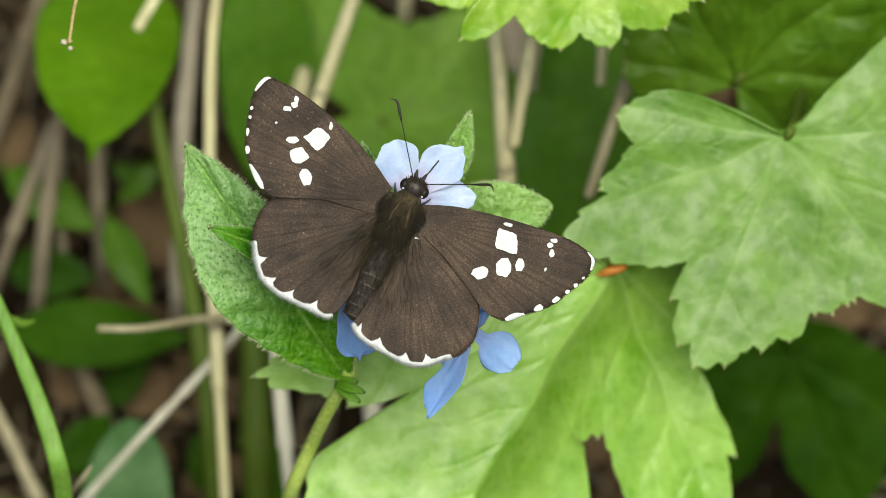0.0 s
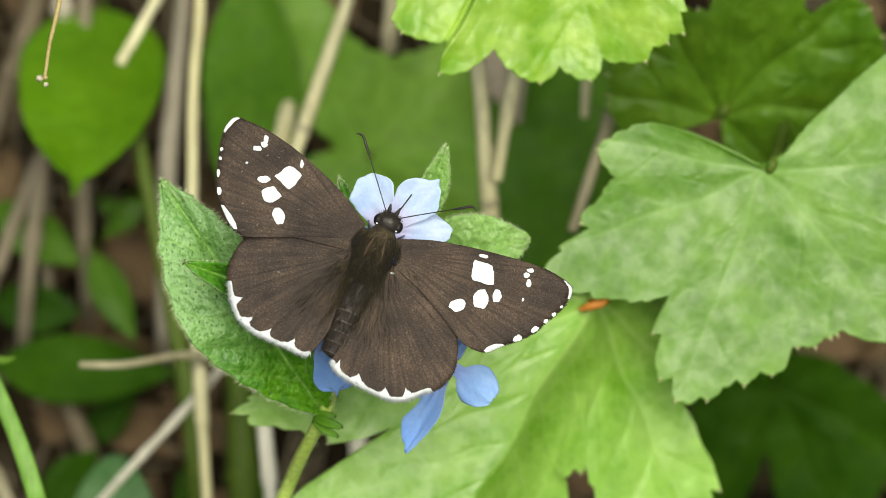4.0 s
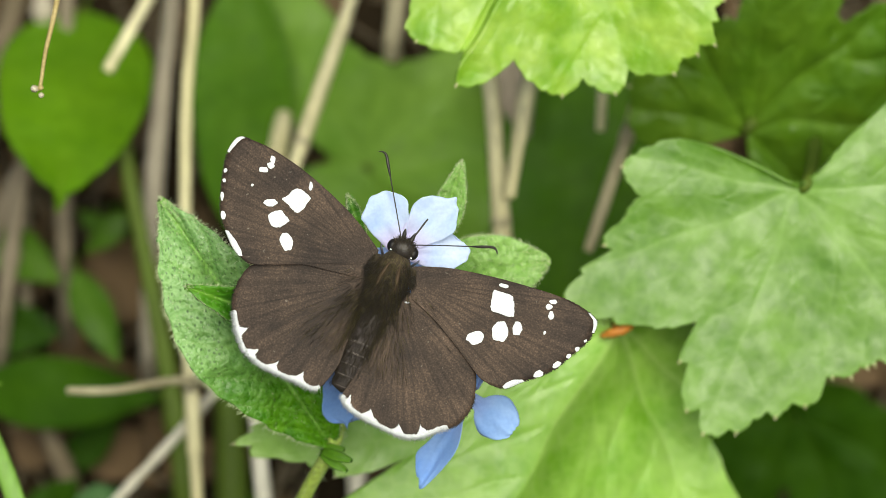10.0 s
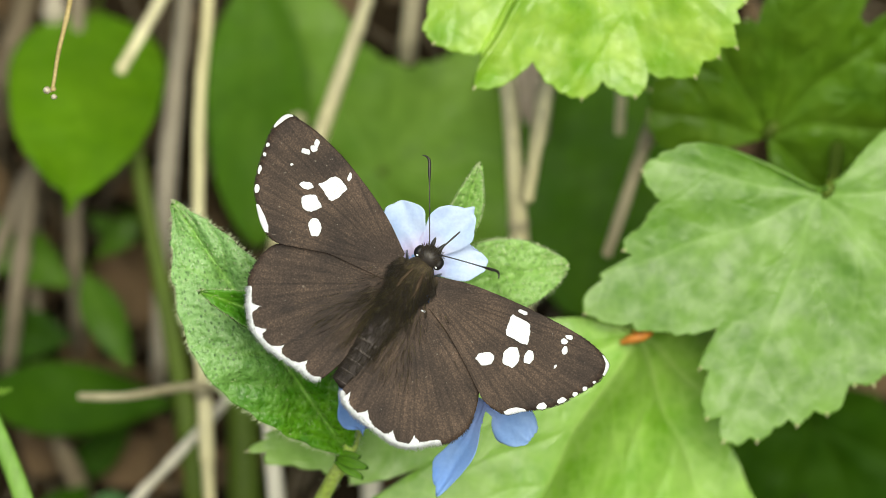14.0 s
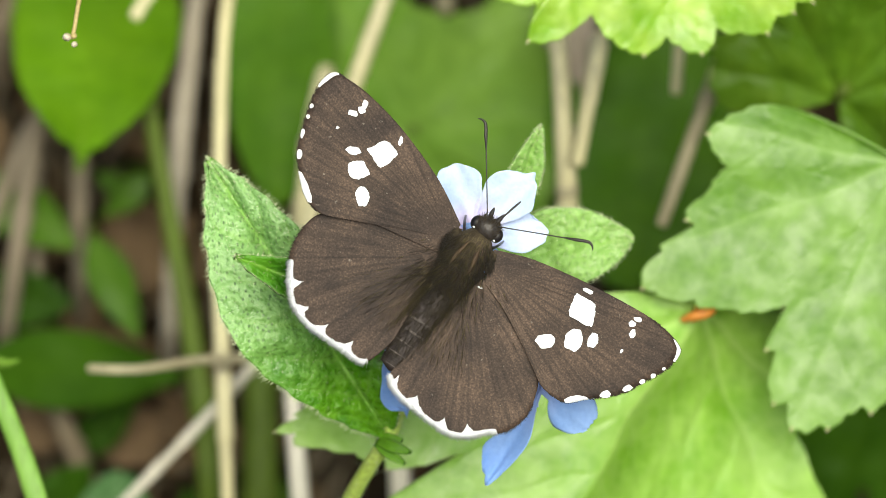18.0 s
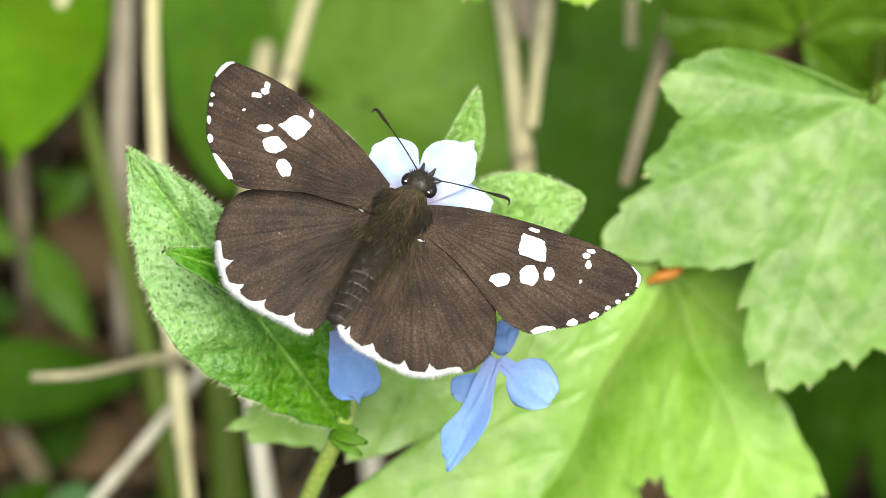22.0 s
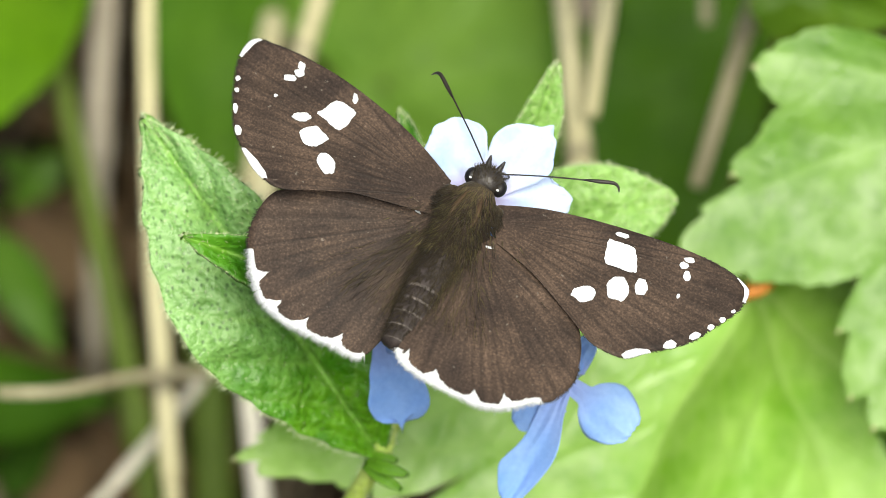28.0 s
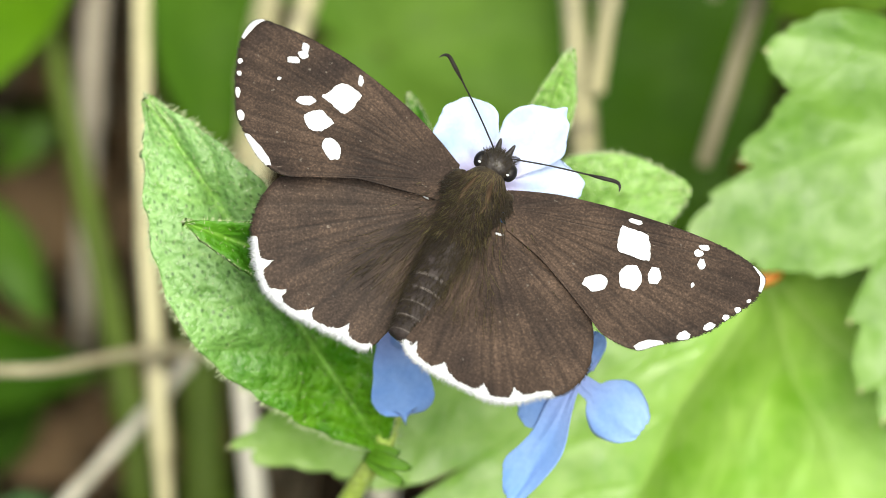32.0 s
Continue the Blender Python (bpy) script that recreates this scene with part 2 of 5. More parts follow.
HAIR = matter("plant_hair", (0.45, 0.55, 0.32), (0.65, 0.72, 0.45), 1500, 6000, 0.5, 0.1)
STEM = matter("herb_stem", (0.40, 0.56, 0.08), (0.54, 0.69, 0.19), 300, 3000, 0.5, 0.3, stretch=(1, 1, 0.2))
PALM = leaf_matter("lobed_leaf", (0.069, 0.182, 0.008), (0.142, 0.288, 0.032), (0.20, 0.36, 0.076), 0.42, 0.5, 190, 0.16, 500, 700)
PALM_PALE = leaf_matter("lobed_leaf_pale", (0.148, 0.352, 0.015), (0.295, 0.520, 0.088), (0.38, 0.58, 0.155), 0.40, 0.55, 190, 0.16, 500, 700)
# Glow of light through the leaf, put into the colour as yellow-green.
PALM_BACKLIT = leaf_matter("lobed_leaf_backlit", (0.145, 0.325, 0.006), (0.33, 0.51, 0.065), (0.22, 0.40, 0.05), 0.38, 0.55, 280, 0.2, 500, 700)
# PALM darkened: shade from the leaves in front is put into its green.
PALM_SHADED = leaf_matter("lobed_leaf_shaded", (0.050, 0.132, 0.004), (0.100, 0.198, 0.012), (0.10, 0.20, 0.016), 0.46, 0.18, 150, 0.14, 600, 650)
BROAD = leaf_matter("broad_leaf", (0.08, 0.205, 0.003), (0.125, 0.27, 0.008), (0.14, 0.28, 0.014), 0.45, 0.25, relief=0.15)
# Next four: BROAD darkened, with the shade between the plants put into the green.
BROAD_HALF_SHADE = leaf_matter("broad_leaf_half_shade", (0.043, 0.125, 0.004), (0.080, 0.185, 0.010), (0.09, 0.19, 0.013), 0.55, 0.15, relief=0.15)
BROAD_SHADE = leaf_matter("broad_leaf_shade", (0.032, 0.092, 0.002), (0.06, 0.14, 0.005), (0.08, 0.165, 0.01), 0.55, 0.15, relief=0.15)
BROAD_DEEP_SHADE = leaf_matter("broad_leaf_deep_shade", (0.015, 0.052, 0.001), (0.032, 0.086, 0.003), (0.035, 0.09, 0.005), 0.6, 0.06, relief=0.15)
BROAD_FULL_SHADE = leaf_matter("broad_leaf_full_shade", (0.012, 0.042, 0.001), (0.028, 0.075, 0.003), (0.035, 0.085, 0.005), 0.6, 0.1, relief=0.15)
BROAD_GREY = leaf_matter("broad_leaf_grey", (0.105, 0.23, 0.018), (0.17, 0.315, 0.040), (0.17, 0.31, 0.042), 0.55, 0.2, relief=0.15)
BLUE_GREEN = leaf_matter("bluish_leaf", (0.06, 0.15, 0.045), (0.11, 0.22, 0.085), (0.13, 0.25, 0.1), 0.55, 0.25, relief=0.15)
GRASS = matter("grass_blade", (0.12, 0.28, 0.03), (0.22, 0.40, 0.075), 200, 2500, 0.45, 0.3, stretch=(1, 0.1, 1))
STRAW = matter("straw", (0.57, 0.52, 0.28), (0.80, 0.76, 0.50), 180, 1800, 0.6, 0.4, stretch=(1, 0.12, 1))
STRAW_PALE = matter("straw_bleached", (0.60, 0.57, 0.45), (0.86, 0.83, 0.72), 180, 1800, 0.6, 0.4, stretch=(1, 0.12, 1))
# Next two, for deep stalks and litter: greyer straw, with shade painted in.
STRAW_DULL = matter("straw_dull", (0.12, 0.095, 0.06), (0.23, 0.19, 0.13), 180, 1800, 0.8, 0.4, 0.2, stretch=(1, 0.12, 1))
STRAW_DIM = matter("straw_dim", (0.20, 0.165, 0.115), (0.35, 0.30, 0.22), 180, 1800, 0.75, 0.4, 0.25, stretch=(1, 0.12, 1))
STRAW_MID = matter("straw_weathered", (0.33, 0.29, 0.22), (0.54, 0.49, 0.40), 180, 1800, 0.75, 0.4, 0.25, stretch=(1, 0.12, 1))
STRAW_GREY = matter("straw_grey", (0.35, 0.31, 0.19), (0.56, 0.51, 0.35), 180, 1800, 0.7, 0.4, stretch=(1, 0.12, 1))
OLIVE = matter("olive_stem", (0.065, 0.115, 0.008), (0.11, 0.165, 0.02), 180, 1800, 0.6, 0.3, stretch=(1, 0.12, 1))
TENDRIL = matter("dry_tendril", (0.40, 0.31, 0.12), (0.58, 0.47, 0.22), 600, 4000, 0.6, 0.4)
TOOTH = matter("tooth_tip", (0.42, 0.42, 0.20), (0.62, 0.60, 0.36), 900, 4000, 0.5, 0.2)
PALE_TIP = matter("pale_tip", (0.42, 0.36, 0.24), (0.78, 0.74, 0.62), 2200, 6000, 0.4, 0.4)
RED = matter("red_stalk", (0.42, 0.13, 0.02), (0.58, 0.24, 0.04), 300, 2500, 0.5, 0.2)
DRYLEAF = leaf_matter("dry_leaf", (0.085, 0.056, 0.030), (0.175, 0.118, 0.066), (0.19, 0.13, 0.075), 0.7, 0.15)
PALE_DRY = leaf_matter("dry_leaf_pale", (0.20, 0.165, 0.125), (0.34, 0.29, 0.23), (0.36, 0.31, 0.24), 0.7, 0.15)
SOIL = matter("bank_soil", (0.008, 0.006, 0.003), (0.042, 0.029, 0.015), 60, 700, 0.9, 0.8, 0.1)

# ---- building helpers ----
def at(p):
    return Vector((p[0], p[1], p[2])) / 1000


def thing(name, base, label, category, group="", matrix=None):
    ob = new(name)
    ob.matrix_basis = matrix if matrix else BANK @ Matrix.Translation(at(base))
    ob.empty_display_size = 0.005
    return tagged(ob, label, category, group)


def part(name, verts, faces, material, parent, label="", base=(0, 0, 0), vein=None, uv=None, smooth=True, kind=""):
    """One mesh object in millimetres under a thing or part; base is the parent's origin."""
    me = bpy.data.meshes.new(name)
    b = Vector(base)
    me.from_pydata([tuple((Vector(v) - b) / 1000) for v in verts], [], faces)
    me.materials.append(material)
    if vein is not None:
        me.attributes.new("vein", "FLOAT", "POINT").data.foreach_set("value", [float(x) for x in vein])
    if uv is not None:
        layer = me.uv_layers.new(name="UVMap")
        for lp in me.loops:
            layer.data[lp.index].uv = uv[lp.vertex_index]
    if smooth:
        me.polygons.foreach_set("use_smooth", [True] * len(me.polygons))
    me.update()
    ob = new(name, me)
    ob.parent = parent
    return tagged(ob, label, kind=kind)


def smooth_line(points, steps=6, closed=False):
    """A Catmull-Rom line through the points."""
    p = [Vector(q) for q in points]
    n = len(p)
    out = []
    for i in range(n if closed else n - 1):
        g = (lambda k: p[k % n]) if closed else (lambda k: p[min(max(k, 0), n - 1)])
        a, b, c, d = g(i - 1), g(i), g(i + 1), g(i + 2)
        for k in range(steps):
            s = k / steps
            out.append(0.5 * (2 * b + (c - a) * s + (2 * a - 5 * b + 4 * c - d) * s * s + (3 * b - a - 3 * c + d) * s ** 3))
    if not closed:
        out.append(p[-1].copy())
    return out


def tube(points, radii, sides=9, steps=6, flat=1.0, nodes=(), wobble=0.0, seed=0):
    """Verts and faces of a tapered tube along a smooth line, with swollen nodes and rounded ends."""
    line = smooth_line(points, steps)
    rnd = random.Random(seed)
    n = len(line)
    verts, faces = [], []
    side = None
    for i, p in enumerate(line):
        s = i / (n - 1)
        k = s * (len(radii) - 1)
        j = min(int(k), len(radii) - 2)
        r = radii[j] + (radii[j + 1] - radii[j]) * (k - j)
        for q in nodes:
            r *= 1 + 0.28 * math.exp(-((s - q) * 45) ** 2)
        r *= 1 + wobble * (rnd.random() - 0.5)
        d = (line[min(i + 1, n - 1)] - line[max(i - 1, 0)]).normalized()
        if side is None:
            side = d.cross(Vector((0, 0, 1)))
            side = side.normalized() if side.length > 0.05 else d.orthogonal().normalized()
        side = (side - d * side.dot(d)).normalized()
        up = d.cross(side)
        for k in range(sides):
            a = 2 * math.pi * k / sides
            verts.append(p + side * (math.cos(a) * r) + up * (math.sin(a) * r * flat))
    for i in range(n - 1):
        for k in range(sides):
            a, b = i * sides + k, i * sides + (k + 1) % sides
            faces.append((a, b, b + sides, a + sides))
    for i, q in ((0, line[0] + (line[0] - line[1]).normalized() * radii[0] * 0.4), (n - 1, line[-1] + (line[-1] - line[-2]).normalized() * radii[-1] * 0.4)):
        verts.append(q)
        for k in range(sides):
            a, b = i * sides + k, i * sides + (k + 1) % sides
            faces.append((b, a, len(verts) - 1) if i == 0 else (a, b, len(verts) - 1))
    return verts, faces


def sheet(rows, cols, point, thick):
    """A grid surface with an underside a little below it; point(i, j) gives place and vein value."""
    top, vein = [], []
    for i in range(rows):
        for j in range(cols):
            p, v = point(i, j)
            top.append(Vector(p))
            vein.append(v)
    def nb(i, j):
        a = top[min(i + 1, rows - 1) * cols + j] - top[max(i - 1, 0) * cols + j]
        b = top[i * cols + min(j + 1, cols - 1)] - top[i * cols + max(j - 1, 0)]
        c = a.cross(b)
        return c.normalized() if c.length > 1e-9 else Vector((0, 0, 1))
    low = []
    for i in range(rows):
        for j in range(cols):
            n = nb(i, j)
            low.append(top[i * cols + j] - (n if n.z > 0 else -n) * thick)
    m = rows * cols
    faces = []
    for i in range(rows - 1):
        for j in range(cols - 1):
            a = i * cols + j
            faces.append((a, a + 1, a + cols + 1, a + cols))
            faces.append((m + a, m + a + cols, m + a + cols + 1, m + a + 1))
    edge = [j for j in range(cols)] + [i * cols + cols - 1 for i in range(1, rows)] + [(rows - 1) * cols + j for j in range(cols - 2, -1, -1)] + [i * cols for i in range(rows - 2, 0, -1)]
    for k in range(len(edge)):
        a, b = edge[k], edge[(k + 1) % len(edge)]
        faces.append((b, a, m + a, m + b))
    return top + low, faces, vein + vein


def blade(base, tip, half, shape=(0.8, 0.9), fold=0.15, droop=0.0, lift=0.0, teeth=0.0, tooth_count=0, veins=7, quilt=0.0, turn=0.0, n=44, m=18, thick=0.25, seed=0, bend=0.0, sides=None, keel=0.0, puff=0.0):
    """An ovate or lance-shaped leaf from base to tip. half: greatest half width; shape: where and how it swells."""
    a, b = Vector(base), Vector(tip)
    axis = b - a
    length = axis.length
    y = axis.normalized()
    z = Vector((0, 0, 1)) - y * y.z
    z.normalize()
    x = y.cross(z)
    z2 = z * math.cos(turn) + x * math.sin(turn)
    x2 = x * math.cos(turn) - z * math.sin(turn)
    off = seed * 7.13
    def point(i, j):
        s = i / (n - 1)
        t = (j / (m - 1)) * 2 - 1
        w = half * max(math.sin(math.pi * min(s, 1) ** shape[0]), 0) ** shape[1]
        if sides:
            prof = sides[0] if t < 0 else sides[1]
            k = s * (len(prof) - 1)
            q = min(int(k), len(prof) - 2)
            e = k - q
            e = e * e * (3 - 2 * e) if 0 < q < len(prof) - 2 else e
            w = half * (prof[q] + (prof[q + 1] - prof[q]) * e)
        if teeth:
            w *= 1 - teeth * ((s * tooth_count) % 1.0) * (0.3 + abs(t))
        w *= 1 + 0.05 * noise.noise((s * 4 + off, t * 2, 1))
        lat = t * w
        vein = math.exp(-(lat / (0.006 * length + 0.07)) ** 2)
        q = q2 = (s - 0.16 * abs(t) ** 1.2 * (1 + half / length)) * veins
        line = abs(q - round(q)) / veins * length
        vein = max(vein, 0.75 * math.exp(-(line / (0.005 * length + 0.05)) ** 2) * (1 - 0.6 * abs(t)))
        h = fold * abs(lat) - droop * s * s * length + lift * math.sin(math.pi * s) * length
        h -= 0.25 * quilt * vein * 2
        h -= keel * math.exp(-abs(lat) / 0.9) * min(1, 4 * (1 - s))
        h += puff * (1 - t * t) * (0.5 - 0.5 * math.cos(2 * math.pi * q2)) if puff else 0
        h += quilt * noise.noise((s * length * 0.25 + off, lat * 0.25, 3)) * 1.5
        h += half * 0.10 * noise.noise((s * 2.2 + off, t * 1.2, 7))
        return a + y * (s * length) + x2 * (lat + bend * math.sin(math.pi * s) * length) + z2 * h, vein
    return sheet(n, m, point, thick)


def lobed(centre, outline, slope=(0, 0), ribs=(), teeth=0.05, tooth_step=9.0, cup=0.0, quilt=0.6, rings=46, turns=220, span=(0, 360), thick=0.25, seed=0, creases=(), groove=1.0, fall=None, sharp=2.2, lean=None):
    """A lobed, toothed leaf round its stalk's end. outline: (degrees, radius) all round; ribs: main veins' degrees;
    creases: (degrees, step) where one lobe overlaps the next; lean: (from degrees, to degrees, radius, share) moves
    a lobe's end sideways over the notch beside it. Gives the mesh and the tips of its teeth."""
    c = Vector(centre)
    a0, a1 = span
    ang = [o[0] for o in outline]
    rad = [o[1] for o in outline]
    off = seed * 5.7
    def radius(d):
        k = 0
        while k < len(ang) - 2 and d > ang[k + 1]:
            k += 1
        s = min(max((d - ang[k]) / (ang[k + 1] - ang[k]), 0), 1)
        bulge = 0.016 * math.sin(math.pi * s) * min((ang[k + 1] - ang[k]) / 8, 1)
        r = rad[k] + (rad[k + 1] - rad[k]) * s
        ph = d / tooth_step + 1.7 * noise.noise((d * 0.05 + off, 2, 5))
        tooth = ph % 1.0
        deep = max(0.15, 0.75 + 1.3 * noise.noise((math.floor(ph) * 0.71 + off, 6, 2)))
        return r * (1 + bulge - teeth * deep * (abs(2 * tooth - 1) ** sharp) + 0.015 * noise.noise((d * 0.13 + off, 9, 1)))
    edge = [radius(a0 + (a1 - a0) * j / (turns - 1)) for j in range(turns)]
    def point(i, j):
        d = a0 + (a1 - a0) * j / (turns - 1)
        e = radians(d)
        s = (i / (rings - 1)) ** 0.85
        r = edge[j] * s
        px, py = math.cos(e) * r, math.sin(e) * r
        if lean and lean[0] < d < lean[1] and r > lean[2]:
            px += lean[3] * (r - lean[2]) * ((d - lean[0]) / (lean[1] - lean[0])) ** 1.5
        wx = px + 0.9 * noise.noise((px * 0.16 + off, py * 0.16, 11))
        wy = py + 0.9 * noise.noise((px * 0.16 + off, py * 0.16, 17))
        vein = dip = 0.0
        h = (slope[0] if px < 0 or len(slope) < 3 else slope[2]) * px + slope[1] * py + cup * r * r / 40
        near = min(abs(((d - q + 180) % 360) - 180) for q in ribs)
        for rib in ribs:
            g = radians(rib)
            al = wx * math.cos(g) + wy * math.sin(g)
            ac = -wx * math.sin(g) + wy * math.cos(g)
            if al <= 0:
                continue
            wide = 0.13 + 0.22 * max(0, 1 - al / 26)
            vein = max(vein, math.exp(-(ac / wide) ** 2) * max(0.25, 1 - al / 34))
            dip = max(dip, math.exp(-abs(ac) / 1.3) * max(0.3, 1 - al / 40))
            if abs(((d - rib + 180) % 360) - 180) <= near + 0.01:
                q = (al - 1.05 * abs(ac)) / 5.2 + 0.35 * noise.noise((rib, 1 if ac > 0 else 5, 3))
                k = abs(q - round(q)) * 5.2
                fade = max(0, 1 - abs(ac) / 9) * (1 if abs(ac) > 0.3 else 0)
                vein = max(vein, 0.55 * fade * math.exp(-(k / 0.13) ** 2))
                dip = max(dip, 0.55 * fade * math.exp(-k / 0.7))
        if fall:
            g = radians(fall[0])
            h -= fall[1] * fall[2] * math.tanh(max(-wx * math.sin(g) + wy * math.cos(g), 0) / fall[2])
        for deg, step in creases:
            g = radians(deg)
            al = wx * math.cos(g) + wy * math.sin(g)
            ac = -wx * math.sin(g) + wy * math.cos(g)
            if al > 0 and abs(ac) < 9:
                fade = min(1, max(0, (al - 6) / 5))
                h += step * fade * (math.exp(-max(ac, 0) / 3.5) if ac > 0 else math.exp(ac / 0.25))
                h -= 0.5 * step * fade * math.exp(-(ac + 0.3) ** 2 / 0.06)
        h += quilt * (1.6 * noise.noise((px * 0.13 + off, py * 0.13, 3)) + 0.50 * noise.noise((px * 0.4 + off, py * 0.4, 8)) + 0.12 * noise.noise((px * 1.1 + off, py * 1.1, 4)))
        h -= quilt * groove * 1.1 * dip
        h += 2.0 * noise.noise((math.cos(e) * 1.4 + off, math.sin(e) * 1.4, 4)) * s
        if s > 0.975:
            vein = max(vein, 0.45)
        return c + Vector((px, py, h)), vein * 0.8
    v, f, vein = sheet(rings, turns, point, thick)
    tips = []
    for j in range(4, turns - 4):
        if edge[j] > 6 and edge[j] == max(edge[j - 4:j + 5]):
            q = v[(rings - 1) * turns + j]
            tips.append((q, (q - c).normalized()))
    return v, f, vein, tips


def merge(*pieces):
    verts, faces = [], []
    for v, f in pieces:
        k = len(verts)
        verts += v
        faces += [tuple(a + k for a in q) for q in f]
    return verts, faces


def ball(centre, size, n=14, turn=0.0, rough=0.0, seed=0):
    """A rounded body, size: half axes."""
    c, v, f = Vector(centre), [], []
    ca, sa = math.cos(turn), math.sin(turn)
    for i in range(n + 1):
        p = math.pi * i / n
        for j in range(2 * n):
            q = math.pi * j / n
            d = Vector((math.sin(p) * math.cos(q), math.cos(p), math.sin(p) * math.sin(q)))
            k = 1 + rough * noise.noise(d * 3 + Vector((seed, 0, 0)))
            x, y, z = d.x * size[0] * k, d.y * size[1] * k, d.z * size[2] * k
            v.append(c + Vector((x * ca - y * sa, x * sa + y * ca, z)))
    for i in range(n):
        for j in range(2 * n):
            a, b = i * 2 * n + j, i * 2 * n + (j + 1) % (2 * n)
            f.append((a, a + 2 * n, b + 2 * n, b))
    return v, f


def hairs(roots, length, thick, seed):
    """Many fine hairs: roots are (place, direction)."""
    rnd = random.Random(seed)
    v, f = [], []
    for p, d in roots:
        d = (Vector(d) + Vector([rnd.uniform(-0.3, 0.3), rnd.uniform(-0.3, 0.3), rnd.uniform(-0.08, 0.25)])).normalized()
        s = d.orthogonal().normalized() * thick
        t = d.cross(s).normalized() * thick
        q = Vector(p)
        e = q + d * length * rnd.uniform(0.5, 1.2)
        k = len(v)
        v += [q + s, q - s * 0.5 + t * 0.87, q - s * 0.5 - t * 0.87, e]
        f += [(k, k + 1, k + 3), (k + 1, k + 2, k + 3), (k + 2, k, k + 3)]
    return v, f


# ---- the bank: one sheet, level in front, steep behind the plants, level above, out to the horizon ----
def ground():
    profile = [(-3000000, -0.65), (-60000, -0.65), (-9000, -0.65), (-2500, -0.65)]
    verts, faces = [], []
    us = [-3000, -800, -250, -120] + [-100 + 2.5 * k for k in range(81)] + [120, 250, 800, 3000]
    vs = [-780, -500, -250, -140] + [-100 + 2.5 * k for k in range(81)] + [140, 250, 500, 750]
    def relief(u, v):
        fine = 1 if abs(u) < 130 and abs(v) < 150 else 0.6
        return -104 + fine * (9 * noise.noise((u * 0.02, v * 0.02, 1)) + 5 * noise.noise((u * 0.07, v * 0.07, 5)) + 2.2 * noise.noise((u * 0.22, v * 0.22, 9)))
    edge = [-3000000, -30000] + us + [30000, 3000000]
    rows = []
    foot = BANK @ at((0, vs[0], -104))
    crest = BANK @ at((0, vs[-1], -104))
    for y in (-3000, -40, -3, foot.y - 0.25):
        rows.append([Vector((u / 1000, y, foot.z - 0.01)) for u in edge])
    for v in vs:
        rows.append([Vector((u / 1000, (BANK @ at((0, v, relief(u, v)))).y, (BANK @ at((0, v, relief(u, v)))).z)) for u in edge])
    for y in (crest.y + 0.2, crest.y + 3, crest.y + 40, 3000):
        rows.append([Vector((u / 1000, y, crest.z + 0.03)) for u in edge])
    n = len(edge)
    for r in rows:
        verts += r
    faces = [(i * n + j, i * n + j + 1, (i + 1) * n + j + 1, (i + 1) * n + j) for i in range(len(rows) - 1) for j in range(n - 1)]
    me = bpy.data.meshes.new("ground")
    me.from_pydata([tuple(v) for v in verts], [], faces)
    me.polygons.foreach_set("use_smooth", [True] * len(faces))
    me.materials.append(SOIL)
    tagged(new("ground", me), "dark brown soil of a steep bank under the plants", "ground", kind="structure")


ground()


# ---- dead stalks ----
def stalk(points, radii, material, label, root="down", name="dry_stalk", category="dead stalk", nodes=(0.45,), reach=35, seed=0, group="dead stalks on the bank"):
    """A stalk through the points, carried on past the last one and bent into the bank."""
    p = [Vector(q) for q in points]
    if root == "up":
        p, radii = p[::-1], radii[::-1]
    d = (p[-1] - p[-2]).normalized()
    p += [p[-1] + d * reach + Vector((0, 0, -8)), p[-1] + d * (reach * 1.6) + Vector((0, 0, min(-30, -106 - p[-1].z)))]
    base = p[-1]
    ob = thing(name, base, label, category, group)
    v, f = tube(p, list(radii) + [radii[-1], radii[-1]], 12, 10, nodes=nodes, wobble=0.05, seed=seed)
    part("culm", v, f, material, ob, "", base)
    line = smooth_line(p, 10)
    for q in nodes:
        i = min(int(q * (len(line) - 1)), len(line) - 2)
        d = (line[i + 1] - line[i]).normalized()
        r = radii[min(int(q * len(radii)), len(radii) - 1)]
        v, f = tube([line[i] - d * 0.5, line[i], line[i] + d * 0.5], [r * 1.12, r * 1.35, r * 1.12], 12, 4)
        part("node", v, f, STRAW_GREY if material is STRAW else material, ob, "", base)
    k = (seed * 37 % 50) / 100 + 0.1
    i = int(k * (len(line) - 1))
    seg = line[i:i + max(4, len(line) // 4)]
    if len(seg) > 3 and name == "dry_stalk":
        r = max(radii)
        v, f = tube(seg, [r * 1.10, r * 1.16, r * 1.22], 10, 3)
        part("leaf_sheath", v, f, material, ob, "", base)
    return ob


stalk([(-22.8, 41.5, -58.0), (-23.2, 23.8, -58.0), (-24.0, 14.1, -58.0), (-24.1, -2.0, -57.0), (-23.7, -10.6, -57.0), (-23.0, -23.6, -56.0)], [0.58, 0.62, 0.60, 0.62, 0.60, 0.58, 0.58], STRAW, "long pale straw-coloured dead grass stalk standing among leaves", nodes=(0.62,), seed=1)
stalk([(-22.9, 34.9, -70.0), (-27.1, 25.7, -70.0), (-31.8, 17.2, -68.0)], [0.58, 0.58, 0.54], STRAW, "short broken dead grass stalk leaning from above", "up", seed=2)
